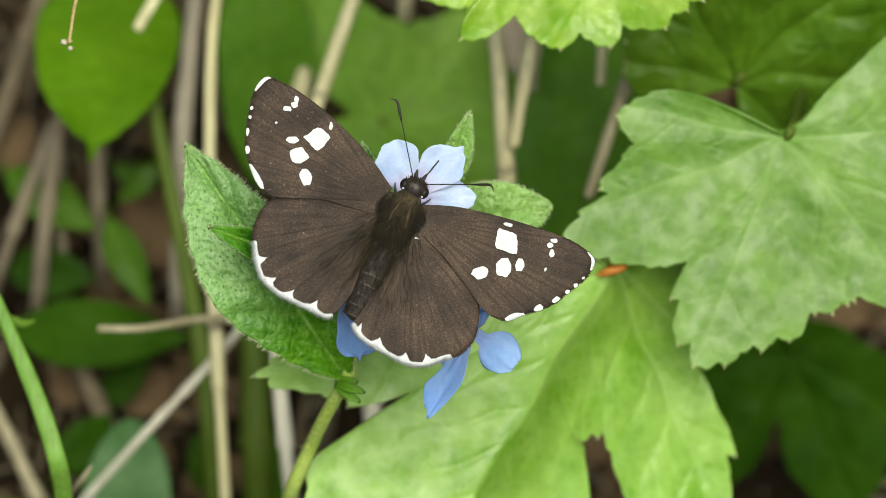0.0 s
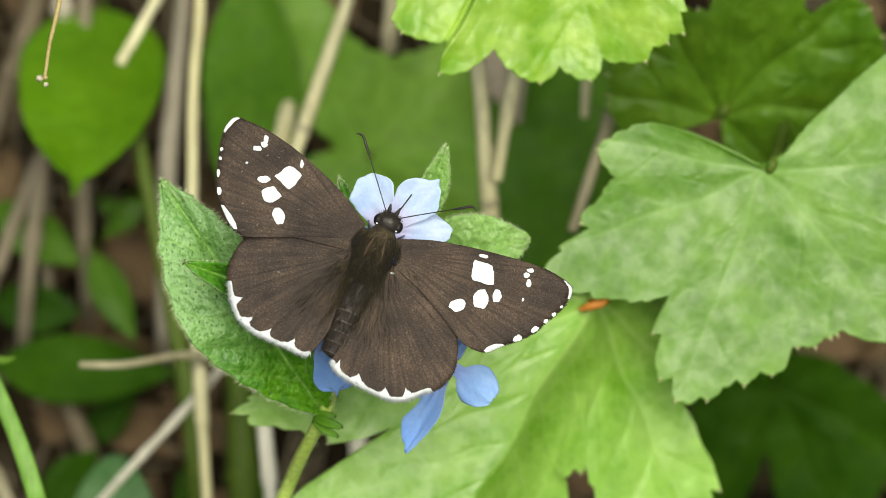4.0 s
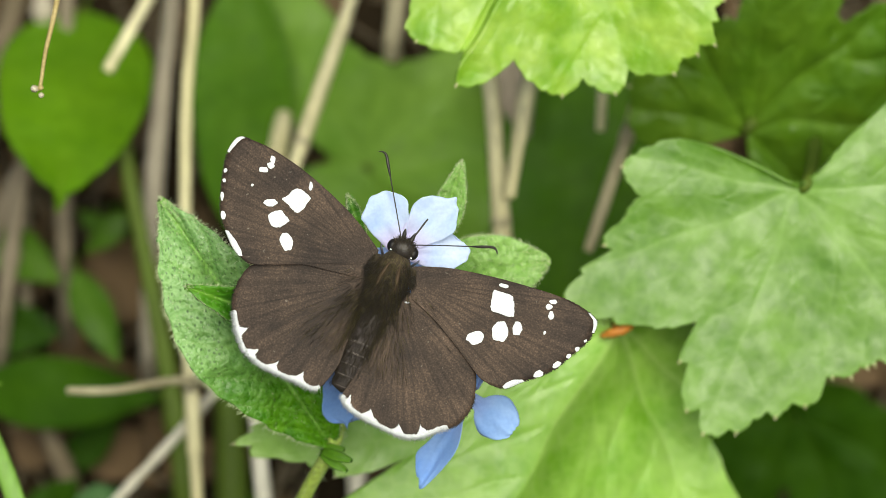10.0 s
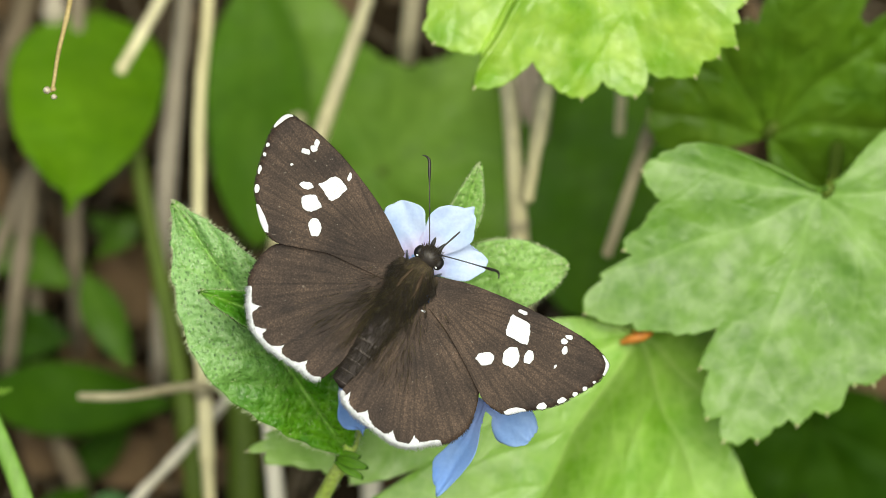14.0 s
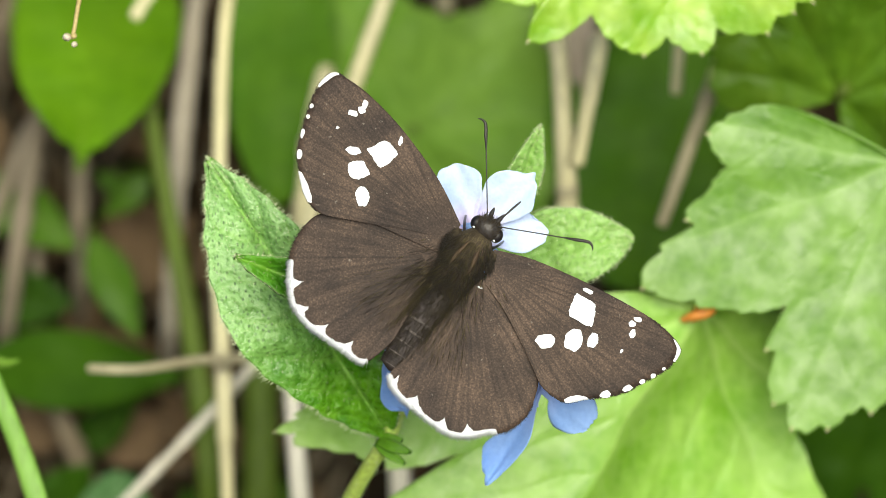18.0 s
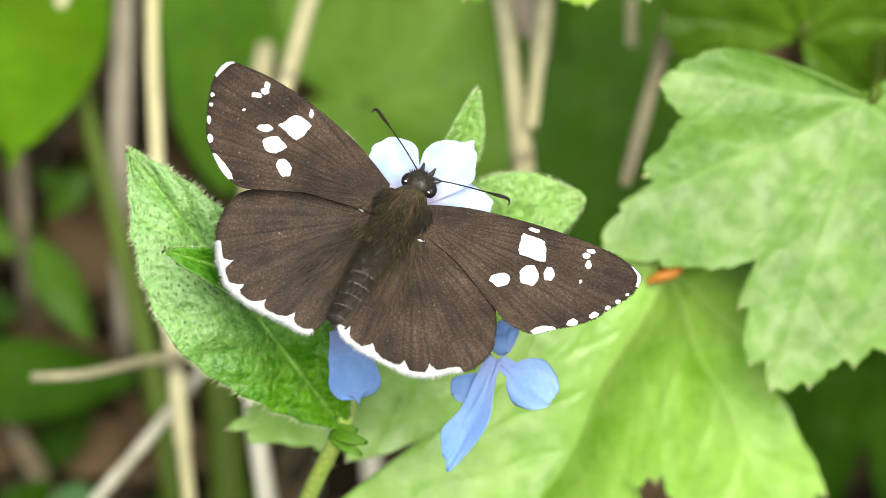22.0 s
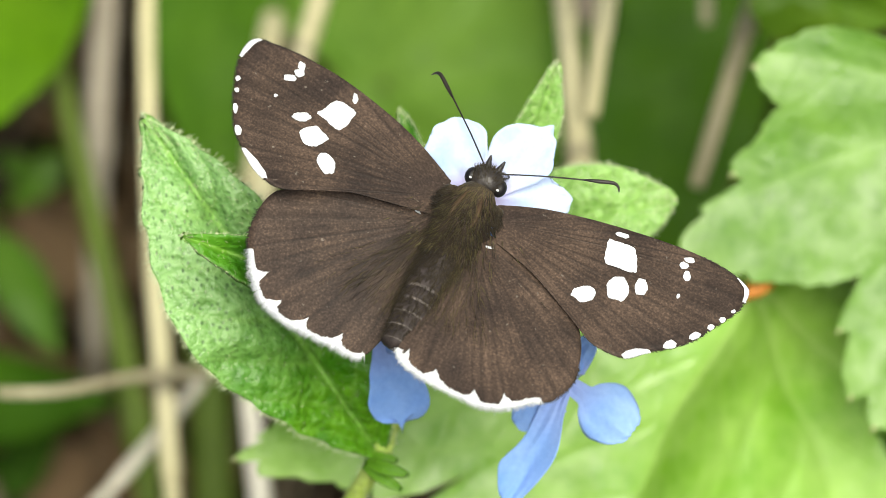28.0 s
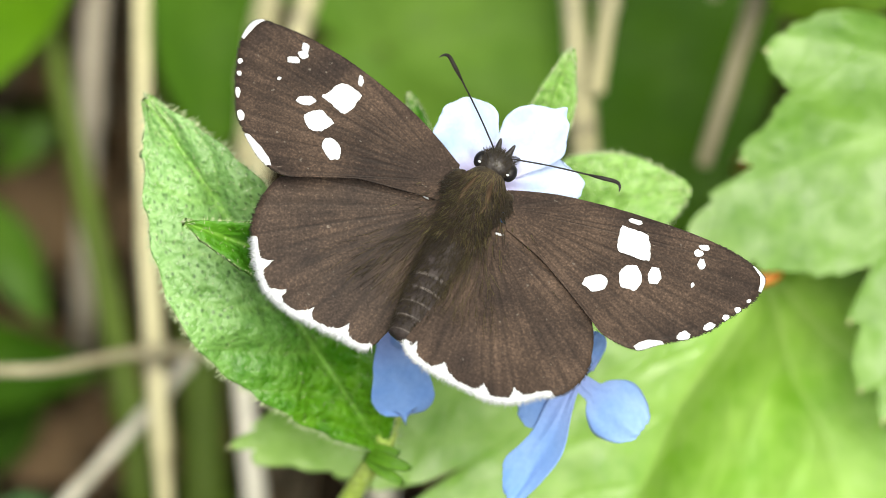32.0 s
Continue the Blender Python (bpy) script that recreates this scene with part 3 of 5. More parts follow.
stalk([(-4.7, 35.9, -66.0), (-8.3, 23.9, -64.0), (-11.1, 15.8, -62.0), (-13.8, 7.7, -60.0), (-16.5, -1.5, -62.0)], [0.6, 0.62, 0.64, 0.62, 0.6], STRAW, "slanting straw-coloured dead grass stalk behind the butterfly", reach=8, seed=3)
stalk([(-14.9, 12.9, -76.0), (-15.2, 11.0, -74.0), (-15.8, 7.7, -72.0), (-16.7, 0.1, -72.0)], [0.75, 0.95, 0.95, 0.9], STRAW, "pale dead stalk half hidden by leaves", reach=8, seed=4)
stalk([(-2.8, 32.8, -72.0), (-3.9, 24.6, -72.0), (-4.3, 20.8, -72.0), (-4.5, 18.6, -74.0)], [0.9, 0.9, 0.9, 0.8], STRAW_GREY, "greyish dead stalk standing behind leaves", "up", seed=5)
stalk([(3.2, 26.9, -52.0), (4.9, 16.2, -52.0), (5.6, 7.6, -50.0), (6.1, 0.6, -52.0), (6.9, -8.5, -60.0)], [0.7, 0.8, 0.8, 0.75, 0.7], STRAW, "upright straw-coloured dead stalk behind the flower", seed=6)
stalk([(10.1, 25.8, -50.0), (8.5, 15.6, -49.0), (7.7, 10.8, -48.0), (6.7, 4.9, -48.0)], [0.6, 0.65, 0.7, 0.62], STRAW, "broken thin dead stalk leaning on another stalk", "up", seed=7)
stalk([(16.1, 27.1, -62.0), (15.8, 17.4, -60.0), (15.5, 11.3, -60.0)], [0.5, 0.5, 0.45], STRAW, "short thin dead stalk behind a leaf", "up", seed=8)
stalk([(20.9, 18.9, -55.0), (17.4, 9.2, -53.0), (15.6, 3.9, -53.0), (14.2, -0.2, -53.0)], [0.6, 0.62, 0.6, 0.5], STRAW_GREY, "leaning dead stalk beside a lobed leaf", "up", seed=9)
stalk([(-25.2, 38.1, -85.0), (-25.9, 24.3, -84.0), (-27.0, 14.4, -84.0), (-27.8, 5.1, -84.0), (-28.3, -6.5, -86.0)], [0.8, 0.8, 0.85, 0.8, 0.8], STRAW_MID, "grey dead stalk deep among the plants", reach=7, seed=10)
stalk([(-38.4, 14.4, -88.0), (-40.3, 8.4, -86.0), (-41.5, 1.2, -86.0), (-42.5, -6.5, -88.0)], [0.75, 0.8, 0.85, 0.8], STRAW_DIM, "grey dead stalk deep among the plants", reach=7, seed=11)
stalk([(-38.7, 22.2, -90.0), (-38.5, 27.7, -90.0), (-37.7, 35.5, -92.0)], [0.95, 0.95, 0.9], STRAW_MID, "thick grey dead stalk in shade behind a broad leaf", "up", reach=7, seed=12)
stalk([(-35.2, 36.6, -92.0), (-36.3, 24.4, -90.0), (-36.7, 7.8, -90.0), (-36.6, -3.2, -92.0)], [0.75, 0.75, 0.75, 0.7], STRAW_DIM, "grey dead stalk in shade behind a broad leaf", reach=7, seed=13)
stalk([(-17.9, -6.4, -62.0), (-17.5, -15.0, -60.0), (-16.7, -23.7, -58.0), (-16.0, -30.6, -58.0)], [0.6, 0.68, 0.72, 0.7], STRAW_PALE, "pale dead stalk low beside the flower stem", seed=14)
stalk([(-19.8, -11.2, -64.0), (-21.2, -13.4, -64.0), (-25.7, -18.5, -63.0), (-30.8, -23.9, -62.0), (-34.9, -28.3, -64.0)], [0.34, 0.36, 0.40, 0.42, 0.42], STRAW_PALE, "thin dead stalk lying slanted across the others", seed=15)
stalk([(-16.6, -12.2, -66.0), (-20.8, -12.4, -58.0), (-25.5, -12.5, -52.0), (-30.7, -13.3, -48.0), (-35.1, -13.3, -47.0)], [0.45, 0.45, 0.42, 0.4, 0.36], STRAW_GREY, "thin bare twig lying level across the stalks", "up", "dry_twig", "twig", (), 6, 16)
stalk([(-8.2, -17.8, -72.0), (-7.8, -23.9, -70.0), (-7.4, -30.3, -70.0)], [0.9, 0.95, 0.9], STRAW_PALE, "pale dead stalk under a lobed leaf", seed=17)
stalk([(-39.9, -14.3, -92.0), (-37.9, -18.7, -90.0), (-35.6, -24.3, -88.0), (-34.6, -29.7, -90.0)], [0.9, 0.9, 1.0, 0.9], STRAW_DULL, "grey dead stalk in shade low on the bank", seed=18)
stalk([(-40.7, 27.8, -92.0), (-42.3, 21.1, -90.0), (-45.1, 13.4, -90.0)], [1.1, 1.1, 1.0], STRAW_DULL, "grey dead stalk in shade behind a broad leaf", seed=19)
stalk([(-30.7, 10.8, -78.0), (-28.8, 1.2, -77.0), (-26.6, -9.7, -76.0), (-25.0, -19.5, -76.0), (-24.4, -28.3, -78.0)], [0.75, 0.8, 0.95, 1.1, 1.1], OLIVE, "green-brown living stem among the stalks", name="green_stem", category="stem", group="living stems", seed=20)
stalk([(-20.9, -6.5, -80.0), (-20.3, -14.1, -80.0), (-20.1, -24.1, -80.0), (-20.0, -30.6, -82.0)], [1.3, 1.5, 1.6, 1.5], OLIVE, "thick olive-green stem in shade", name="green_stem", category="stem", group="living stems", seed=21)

stalk([(-41.2, 7.8, -88.0), (-43.3, 2.2, -87.0), (-45.8, -4.5, -88.0)], [0.6, 0.65, 0.6], STRAW_DIM, "grey dead stalk deep among the plants", reach=7, seed=22)
stalk([(-40.5, 8.1, -90.0), (-40.5, 2.2, -89.0), (-40.4, -4.2, -90.0)], [0.5, 0.55, 0.5], STRAW_DIM, "grey dead stalk deep among the plants", reach=7, seed=23)
stalk([(-49.6, -17.7, -86.0), (-46.0, -24.1, -84.0), (-43.7, -29.1, -84.0), (-40.8, -34.7, -86.0)], [0.6, 0.62, 0.65, 0.6], STRAW_GREY, "pale dead stalk low on the bank", seed=24)
stalk([(-35.2, -26.8, -30.0), (-35.9, -27.8, -31.0), (-37.1, -29.3, -33.0), (-39.1, -32.0, -40.0)], [0.07, 0.3, 0.22, 0.2], STRAW_GREY, "dry pointed tip of a dead grass shoot", name="dry_twig", category="twig", nodes=(), reach=10, seed=25)


def tendril():
    pts = [(-33.9, 30.1, -12.0), (-34.5, 24.3, -6.0), (-35.0, 21.2, -4.0), (-35.7, 18.1, -3.0), (-36.1, 15.5, -3.0), (-36.3, 14.6, -3.0)]
    base = Vector(pts[0]) + Vector((6, 30, -95))
    ob = thing("dry_tendril", base, "thin dry brown flower stalk with a tiny pale tip", "dry stalk")
    v, f = tube([base, Vector(pts[0]) + Vector((4, 18, -50))] + pts, [0.35, 0.32, 0.3, 0.26, 0.24, 0.2, 0.17, 0.2], 8, 10)
    part("stalk", v, f, TENDRIL, ob, "", base)
    for k, (dx, dy, r) in enumerate(((-0.42, 0.1, 0.36), (0.2, -0.5, 0.27), (0.15, 0.2, 0.26))):
        v, f = ball(Vector(pts[-1]) + Vector((dx, dy, 0.1 * k)), (r, r * 0.9, r), 8, 0, 0.3, k)
        part("bud_scar", v, f, PALE_TIP if k < 2 else TENDRIL, ob, "tiny pale tip" if k < 2 else "", base)


tendril()


# ---- broad leaves behind ----
def leafed(name, category, label, leaves, group="", root=None):
    """A low plant: each leaf (base, tip, half width, material, options) on its own stalk to the root in the bank."""
    first = Vector(leaves[0][0])
    base = Vector(root) if root else Vector((first.x, first.y - 6, -108))
    ob = thing(name, base, label, category, group)
    for b, t, half, mat, opt in leaves:
        v, f, vein = blade(b, t, half, **opt)
        leaf = part("leaf", v, f, mat, ob, "", base, vein)
        bb = Vector(b)
        d = (bb - Vector(t)).normalized()
        mid = bb + d * min(8, half) + Vector((0, 0, -8))
        v, f = tube([bb + Vector((0, 0, -0.4)) - d * 0.6, mid, (mid + base) / 2 + Vector((0, 2, -6)), base], [0.3, 0.4, 0.5, 0.5], 7, 6)
        part("leaf_stalk", v, f, OLIVE, ob, "", base)
    return ob


BROADS = "broad-leaved plants on the bank"
OVATE = ((0.05, 0.52, 0.78, 0.92, 0.99, 1.0, 0.99, 0.96, 0.91, 0.83, 0.71, 0.55, 0.34, 0.07, 0.0),) * 2
leafed("broad_leaf_plant", "plant", "bright green oval leaf with pointed tip, hanging", [((-34.7, 23.3, -92.0), (-36.4, 4.4, -64.0), 7.43, BROAD, dict(sides=OVATE, fold=0.10, droop=0.02, seed=1))], BROADS)
leafed("broad_leaf_plant", "plant", "dark green oval leaf in shade", [((-19.0, 26.4, -80.0), (-19.0, 0.7, -84.0), 4.93, BROAD_HALF_SHADE, dict(shape=(0.9, 0.6), fold=0.1, seed=2))], BROADS)
leafed("broad_leaf_plant", "plant", "deep green broad leaf behind dead stalks", [((14.0, 22.1, -86.0), (12.3, -6.5, -82.0), 8.24, BROAD_HALF_SHADE, dict(shape=(0.85, 0.6), fold=0.1, seed=5)), ((2.4, 22.2, -92.0), (5.7, -4.3, -90.0), 5.52, BROAD_GREY, dict(shape=(0.85, 0.6), fold=0.1, seed=6))], BROADS)
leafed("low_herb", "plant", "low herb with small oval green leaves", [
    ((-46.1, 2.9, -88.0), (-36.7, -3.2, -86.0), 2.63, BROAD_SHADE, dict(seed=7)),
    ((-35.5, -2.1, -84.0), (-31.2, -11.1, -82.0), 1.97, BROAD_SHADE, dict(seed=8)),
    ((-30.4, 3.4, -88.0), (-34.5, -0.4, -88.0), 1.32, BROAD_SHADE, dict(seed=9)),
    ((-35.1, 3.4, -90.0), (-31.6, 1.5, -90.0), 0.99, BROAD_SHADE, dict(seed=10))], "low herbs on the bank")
leafed("low_herb", "plant", "low herb with oval leaves in dark shade", [
    ((-46.3, -7.1, -92.0), (-36.8, -8.2, -90.0), 2.75, BROAD_FULL_SHADE, dict(seed=11)),
    ((-45.6, -13.7, -88.0), (-27.0, -14.5, -84.0), 3.62, BROAD_DEEP_SHADE, dict(seed=12, fold=0.1)),
    ((-36.9, -21.5, -92.0), (-31.3, -16.7, -90.0), 1.87, BROAD_FULL_SHADE, dict(seed=13))], "low herbs on the bank")
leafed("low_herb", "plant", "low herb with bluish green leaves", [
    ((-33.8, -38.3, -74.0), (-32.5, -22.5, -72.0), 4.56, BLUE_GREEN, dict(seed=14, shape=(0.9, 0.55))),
    ((-40.2, -28.3, -84.0), (-35.3, -22.3, -84.0), 2.5, BROAD_DEEP_SHADE, dict(seed=15))], "low herbs on the bank")


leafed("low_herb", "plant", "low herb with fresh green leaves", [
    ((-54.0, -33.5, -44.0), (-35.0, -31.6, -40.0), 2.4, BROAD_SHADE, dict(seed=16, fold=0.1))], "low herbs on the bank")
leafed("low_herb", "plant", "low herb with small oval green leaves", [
    ((-19.6, -33.4, -90.0), (-18.0, -23.6, -88.0), 2.3, BROAD_HALF_SHADE, dict(seed=17)),
    ((-24.6, -31.0, -94.0), (-27.0, -24.5, -94.0), 1.8, BROAD_DEEP_SHADE, dict(seed=18))], "low herbs on the bank")


def grass_blade():
    pts = [(-47.6, -1.5, -32.0), (-46.0, -6.5, -28.0), (-44.1, -11.1, -26.0), (-41.6, -17.0, -25.0), (-39.5, -22.4, -24.0), (-38.0, -28.1, -25.0), (-37.6, -35.0, -40.0)]
    base = Vector(pts[-1]) + Vector((2, -10, -68))
    ob = thing("grass_blade", base, "fresh green arching blade of grass", "grass")
    v, f = tube(pts + [base], [0.1, 0.4, 0.62, 0.82, 0.92, 0.95, 0.9, 0.7], 10, 10, flat=0.25)
    part("blade", v, f, GRASS, ob, "", base)


grass_blade()


def grass_tip():
    pts = [(-40.7, -12.4, -30.0), (-42.0, -12.7, -31.0), (-43.8, -12.3, -32.0), (-48.0, -12.4, -38.0)]
    base = Vector(pts[-1]) + Vector((-12, -8, -66))
    ob = thing("grass_blade", base, "pale bluish tip of a grass blade", "grass")
    v, f = tube(pts + [Vector(pts[-1]) + Vector((-6, 0, -20)), base], [0.08, 0.4, 0.5, 0.5, 0.45, 0.4], 10, 8, flat=0.3)
    part("blade", v, f, BROAD_GREY, ob, "", base)


grass_tip()



def dry_leaf(base, tip, half, seed, material=DRYLEAF, label="curled brown dead leaf lying on the soil"):
    b, t = Vector(base), Vector(tip)
    ob = thing("dead_leaf", b, label, "dead leaf", "dead leaves on the bank")
    v, f, vein = blade(b, t, half, fold=0.25, lift=0.12, quilt=0.6, seed=seed)
    part("leaf", v, f, material, ob, "", b, vein)
    v, f = tube([b - (t - b) * 0.25 + Vector((0, 0, -3)), b], [0.3, 0.35], 7, 5)
    part("leaf_stalk", v, f, material, ob, "", b)


for k, (b, t, half) in enumerate((((-33.9, -0.4, -96.0), (-29.5, -7.1, -95.0), 4.0), ((-47.9, 8.8, -95.0), (-44.6, 2.3, -94.0), 3.6), ((-34.8, -5.4, -98.0), (-26.5, -0.4, -97.0), 4.5), ((-33.3, -18.2, -95.0), (-30.0, -22.6, -95.0), 3.2), ((-42.0, -17.7, -98.0), (-35.9, -19.3, -97.0), 3.5), ((-30.4, -17.7, -99.0), (-26.5, -23.2, -98.0), 4), ((39.1, -8.8, -97.0), (43.5, -13.2, -96.0), 5), ((-8.7, 19.1, -101.0), (-12.1, 10.7, -100.0), 5), ((14.6, -19.8, -95.0), (12.4, -28.7, -96.0), 5), ((-41.5, -1.6, -99.0), (-37.0, 1.2, -98.0), 4), ((-4.2, -16.0, -97.0), (-7.6, -19.9, -98.0), 4))):
    dry_leaf(b, t, half, 60 + k)
dry_leaf((-13.2, 12.6, -95.0), (-9.0, 7.4, -94.0), 2.4, 74)
dry_leaf((5.4, 21.5, -82.0), (8.6, 11.0, -78.0), 2.7, 75, PALE_DRY, "pale grey-brown dead leaf caught between dead stalks")

def litter():
    """Dead grass pieces, crumbs of leaf and short twigs strewn over the soil, one joined mesh."""
    rnd = random.Random(77)
    twigs, crumbs = [], []
    for k in range(900):
        u, v = rnd.uniform(-62, 58), rnd.uniform(-48, 50)
        w = -104 + 9 * noise.noise((u * 0.02, v * 0.02, 1)) + 5 * noise.noise((u * 0.07, v * 0.07, 5)) + 2.2 * noise.noise((u * 0.22, v * 0.22, 9))
        p = Vector((u, v, w + 0.4))
        a = rnd.gauss(1.5, 0.7)
        d = Vector((math.cos(a), math.sin(a), rnd.uniform(0.0, 0.35)))
        if k % 3:
            n = rnd.uniform(3, 13)
            r = rnd.uniform(0.12, 0.4)
            twigs.append(tube([p, p + d * n * 0.5 + Vector((rnd.uniform(-0.6, 0.6), 0, rnd.uniform(0, 0.8))), p + d * n], [r, r, r * 0.7], 5, 3, flat=rnd.uniform(0.3, 1)))
        else:
            cv, cf, _ = blade(p, p + d * rnd.uniform(3, 8), rnd.uniform(0.8, 2.4), fold=rnd.uniform(-0.2, 0.4), lift=rnd.uniform(0, 0.2), n=8, m=5, thick=0.15, seed=k, turn=rnd.uniform(-0.6, 0.6))
            crumbs.append((cv, cf))
    base = Vector((0, 0, -104))
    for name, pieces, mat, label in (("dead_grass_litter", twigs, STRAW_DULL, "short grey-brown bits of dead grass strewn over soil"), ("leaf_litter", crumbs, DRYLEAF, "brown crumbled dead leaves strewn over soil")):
        me = bpy.data.meshes.new(name)
        v, f = merge(*pieces)
        me.from_pydata([tuple((Vector(q) - base) / 1000) for q in v], [], f)
        me.materials.append(mat)
        me.polygons.foreach_set("use_smooth", [True] * len(f))
        ob = new(name, me)
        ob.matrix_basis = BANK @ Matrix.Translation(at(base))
        tagged(ob, label, "litter", kind="stuff")


litter()

# ---- lobed leaves ----
def lobed_plant(label, centre, outline, material, root, stalk_material=OLIVE, **opt):
    root = Vector(root)
    ob = thing("lobed_leaf_plant", root, label, "plant", "lobed-leaved plants")
    v, f, vein, tips = lobed(centre, outline, **opt)
    leaf = part("leaf", v, f, material, ob, "", root, vein)
    pieces = [tube([p - d * 0.25, p, p + d * 0.24], [0.12, 0.09, 0.03], 6, 2) for p, d in tips]
    v, f = merge(*pieces)
    part("pale_edging", v, f, TOOTH, leaf, "pale points of the teeth", root, kind="stuff")
    c = Vector(centre)
    v, f = tube([c + Vector((0, 0, -0.3)), c + Vector((1, 2, -5)), (c + root) / 2 + Vector((0, 4, -10)), root], [0.5, 0.55, 0.7, 0.8], 9, 8)
    part("leaf_stalk", v, f, stalk_material, ob, "", root)
    if stalk_material is RED:
        v, f = tube([c + Vector((-1.4, -0.7, 0.5)), c + Vector((-0.5, -0.4, 0.9)), c + Vector((0.5, -0.1, 0.9)), c + Vector((1.3, 0.3, 0.4))], [0.2, 0.45, 0.5, 0.4], 9, 6)
        part("stalk_joint", v, f, RED, ob, "orange-red joint where the stalk meets the leaf", root)
    return ob


S = 0.0522
lobed_plant("large bright green lobed leaf with toothed edge", (33.7, 5.3, -24.0), [
    (-250, 0.8), (-235, 1.0), (-220, 1.1), (-209, 1.6), (-207.5, 7.5), (-206.5, 9.2), (-205.2, 10.6), (-203, 12.5), (-197.4, 14.6), (-193.5, 15.9), (-187.6, 16.9), (-178.3, 15.1), (-171.2, 16.9), (-166, 19.4), (-163, 18.5), (-161, 22.0), (-159.4, 21.7), (-158.2, 23.4), (-156.1, 24.7), (-153.4, 24.5), (-149.4, 22.8), (-146.3, 21.3), (-144.5, 21.2), (-140.2, 19.3), (-135.2, 18.1), (-129.1, 15.4), (-128, 17.2), (-126.5, 19.6), (-123.8, 19.4), (-121.6, 21.5), (-118.9, 23.2), (-115.3, 22.5), (-113.7, 24.0), (-111, 24.4), (-106.9, 23.4), (-103, 22.7), (-102.2, 21.5), (-99.2, 20.9), (-95.9, 21.2), (-92.6, 19.7), (-87, 19.9), (-83.4, 18.2), (-82.3, 17.5), (-78.4, 17.7), (-75.4, 18.0), (-72, 17.2), (-65, 17.4), (-58, 19.8), (-42, 24), (-22, 17.2), (0, 22.4), (25, 21.9), (43, 20.9), (46, 12.5), (48, 2.1), (60, 1.0), (80, 0.8), (110, 0.8)],
    PALM, (40.4, 13.5, -105.0), ribs=(-160, -112, -52, 5, -192), span=(-250, 110), slope=(-0.05, 0.02), teeth=0.022, tooth_step=4.1, sharp=1.3, quilt=0.24, groove=0.8, rings=100, turns=720, seed=1)
lobed_plant("yellow-green lobed leaf with rounded teeth", (12.2, 34.0, -20.0), [
    (-260, 15.7), (-220, 15.7), (-190, 17.7), (-165, 15.7), (-150, 16.7), (-145, 17.5), (-140.4, 19.3), (-138.5, 20.6), (-135, 20.6), (-131.7, 20.3), (-127.5, 19.6), (-123.8, 19.3), (-122.2, 18.5), (-121.2, 19.8), (-119.2, 21.7), (-115.3, 20.9), (-111.3, 19.5), (-109.7, 18.6), (-107.2, 17.4), (-105.3, 18.0), (-100.4, 19.1), (-94.8, 19.8), (-90.2, 19.5), (-86.4, 18.4), (-84.1, 19.3), (-79.4, 20.0), (-75.3, 19.8), (-73.1, 18.4), (-67.4, 19.4), (-61.8, 20.3), (-57.7, 19.4), (-54, 20.0), (-51.6, 19.4), (-48.6, 20.3), (-45.5, 18.5), (-43.3, 18.8), (-41.3, 17.8), (-37, 17.9), (-15, 17.2), (20, 16.7), (60, 17.2), (100, 15.7)],
    PALM_BACKLIT, (13.1, 43.2, -106.0), ribs=(-140, -118, -88, -62, -35, 30, 90), span=(-260, 100), slope=(0.02, 0.0), teeth=0.014, tooth_step=3.6, quilt=0.42, rings=100, turns=640, seed=2, creases=((-121.5, 1.6),), groove=0.4)
lobed_plant("broad light green lobed leaf with a ragged notch", (16.5, -7.4, -25.0), [
    (-205, 1.7), (-190, 8.4), (-180, 14), (-172, 22.3), (-167, 31.2), (-164, 37.8), (-162, 36.4), (-160, 35), (-158.6, 33), (-154.7, 30.2), (-152.3, 29.6), (-149.9, 27.2), (-149, 24.5), (-148.4, 23), (-148.2, 29), (-148.0, 33), (-147.7, 35.5), (-146.3, 37), (-143, 38.9), (-137, 41.5), (-130, 43), (-122, 41), (-114, 36), (-108, 33), (-105, 30), (-102.2, 18.4), (-97.5, 16.9), (-93.1, 17), (-91.5, 18.2), (-89.8, 19.8), (-88, 21.2), (-87.2, 22.9), (-83.5, 27.5), (-76, 33.5), (-70.6, 31.2), (-65.3, 27.6), (-61.2, 24.9), (-58.9, 22.4), (-56.6, 22.6), (-54.1, 20.3), (-53.2, 17.6), (-51.2, 16.2), (-49, 13), (-30, 10), (0, 7.8), (40, 5.6), (75, 1.7), (100, 1.4), (155, 1.4)],
    PALM_PALE, (20.3, -2.1, -106.0), RED, ribs=(-163, -121, -68, -40, 150), span=(-205, 155), slope=(-0.12, -0.02, -0.42), fall=(-121, 1.55, 4.4), teeth=0.04, tooth_step=3.6, sharp=0.9, quilt=0.2, rings=120, turns=720, seed=3, groove=3.0, lean=(-128, -102.2, 16.5, 0.5))
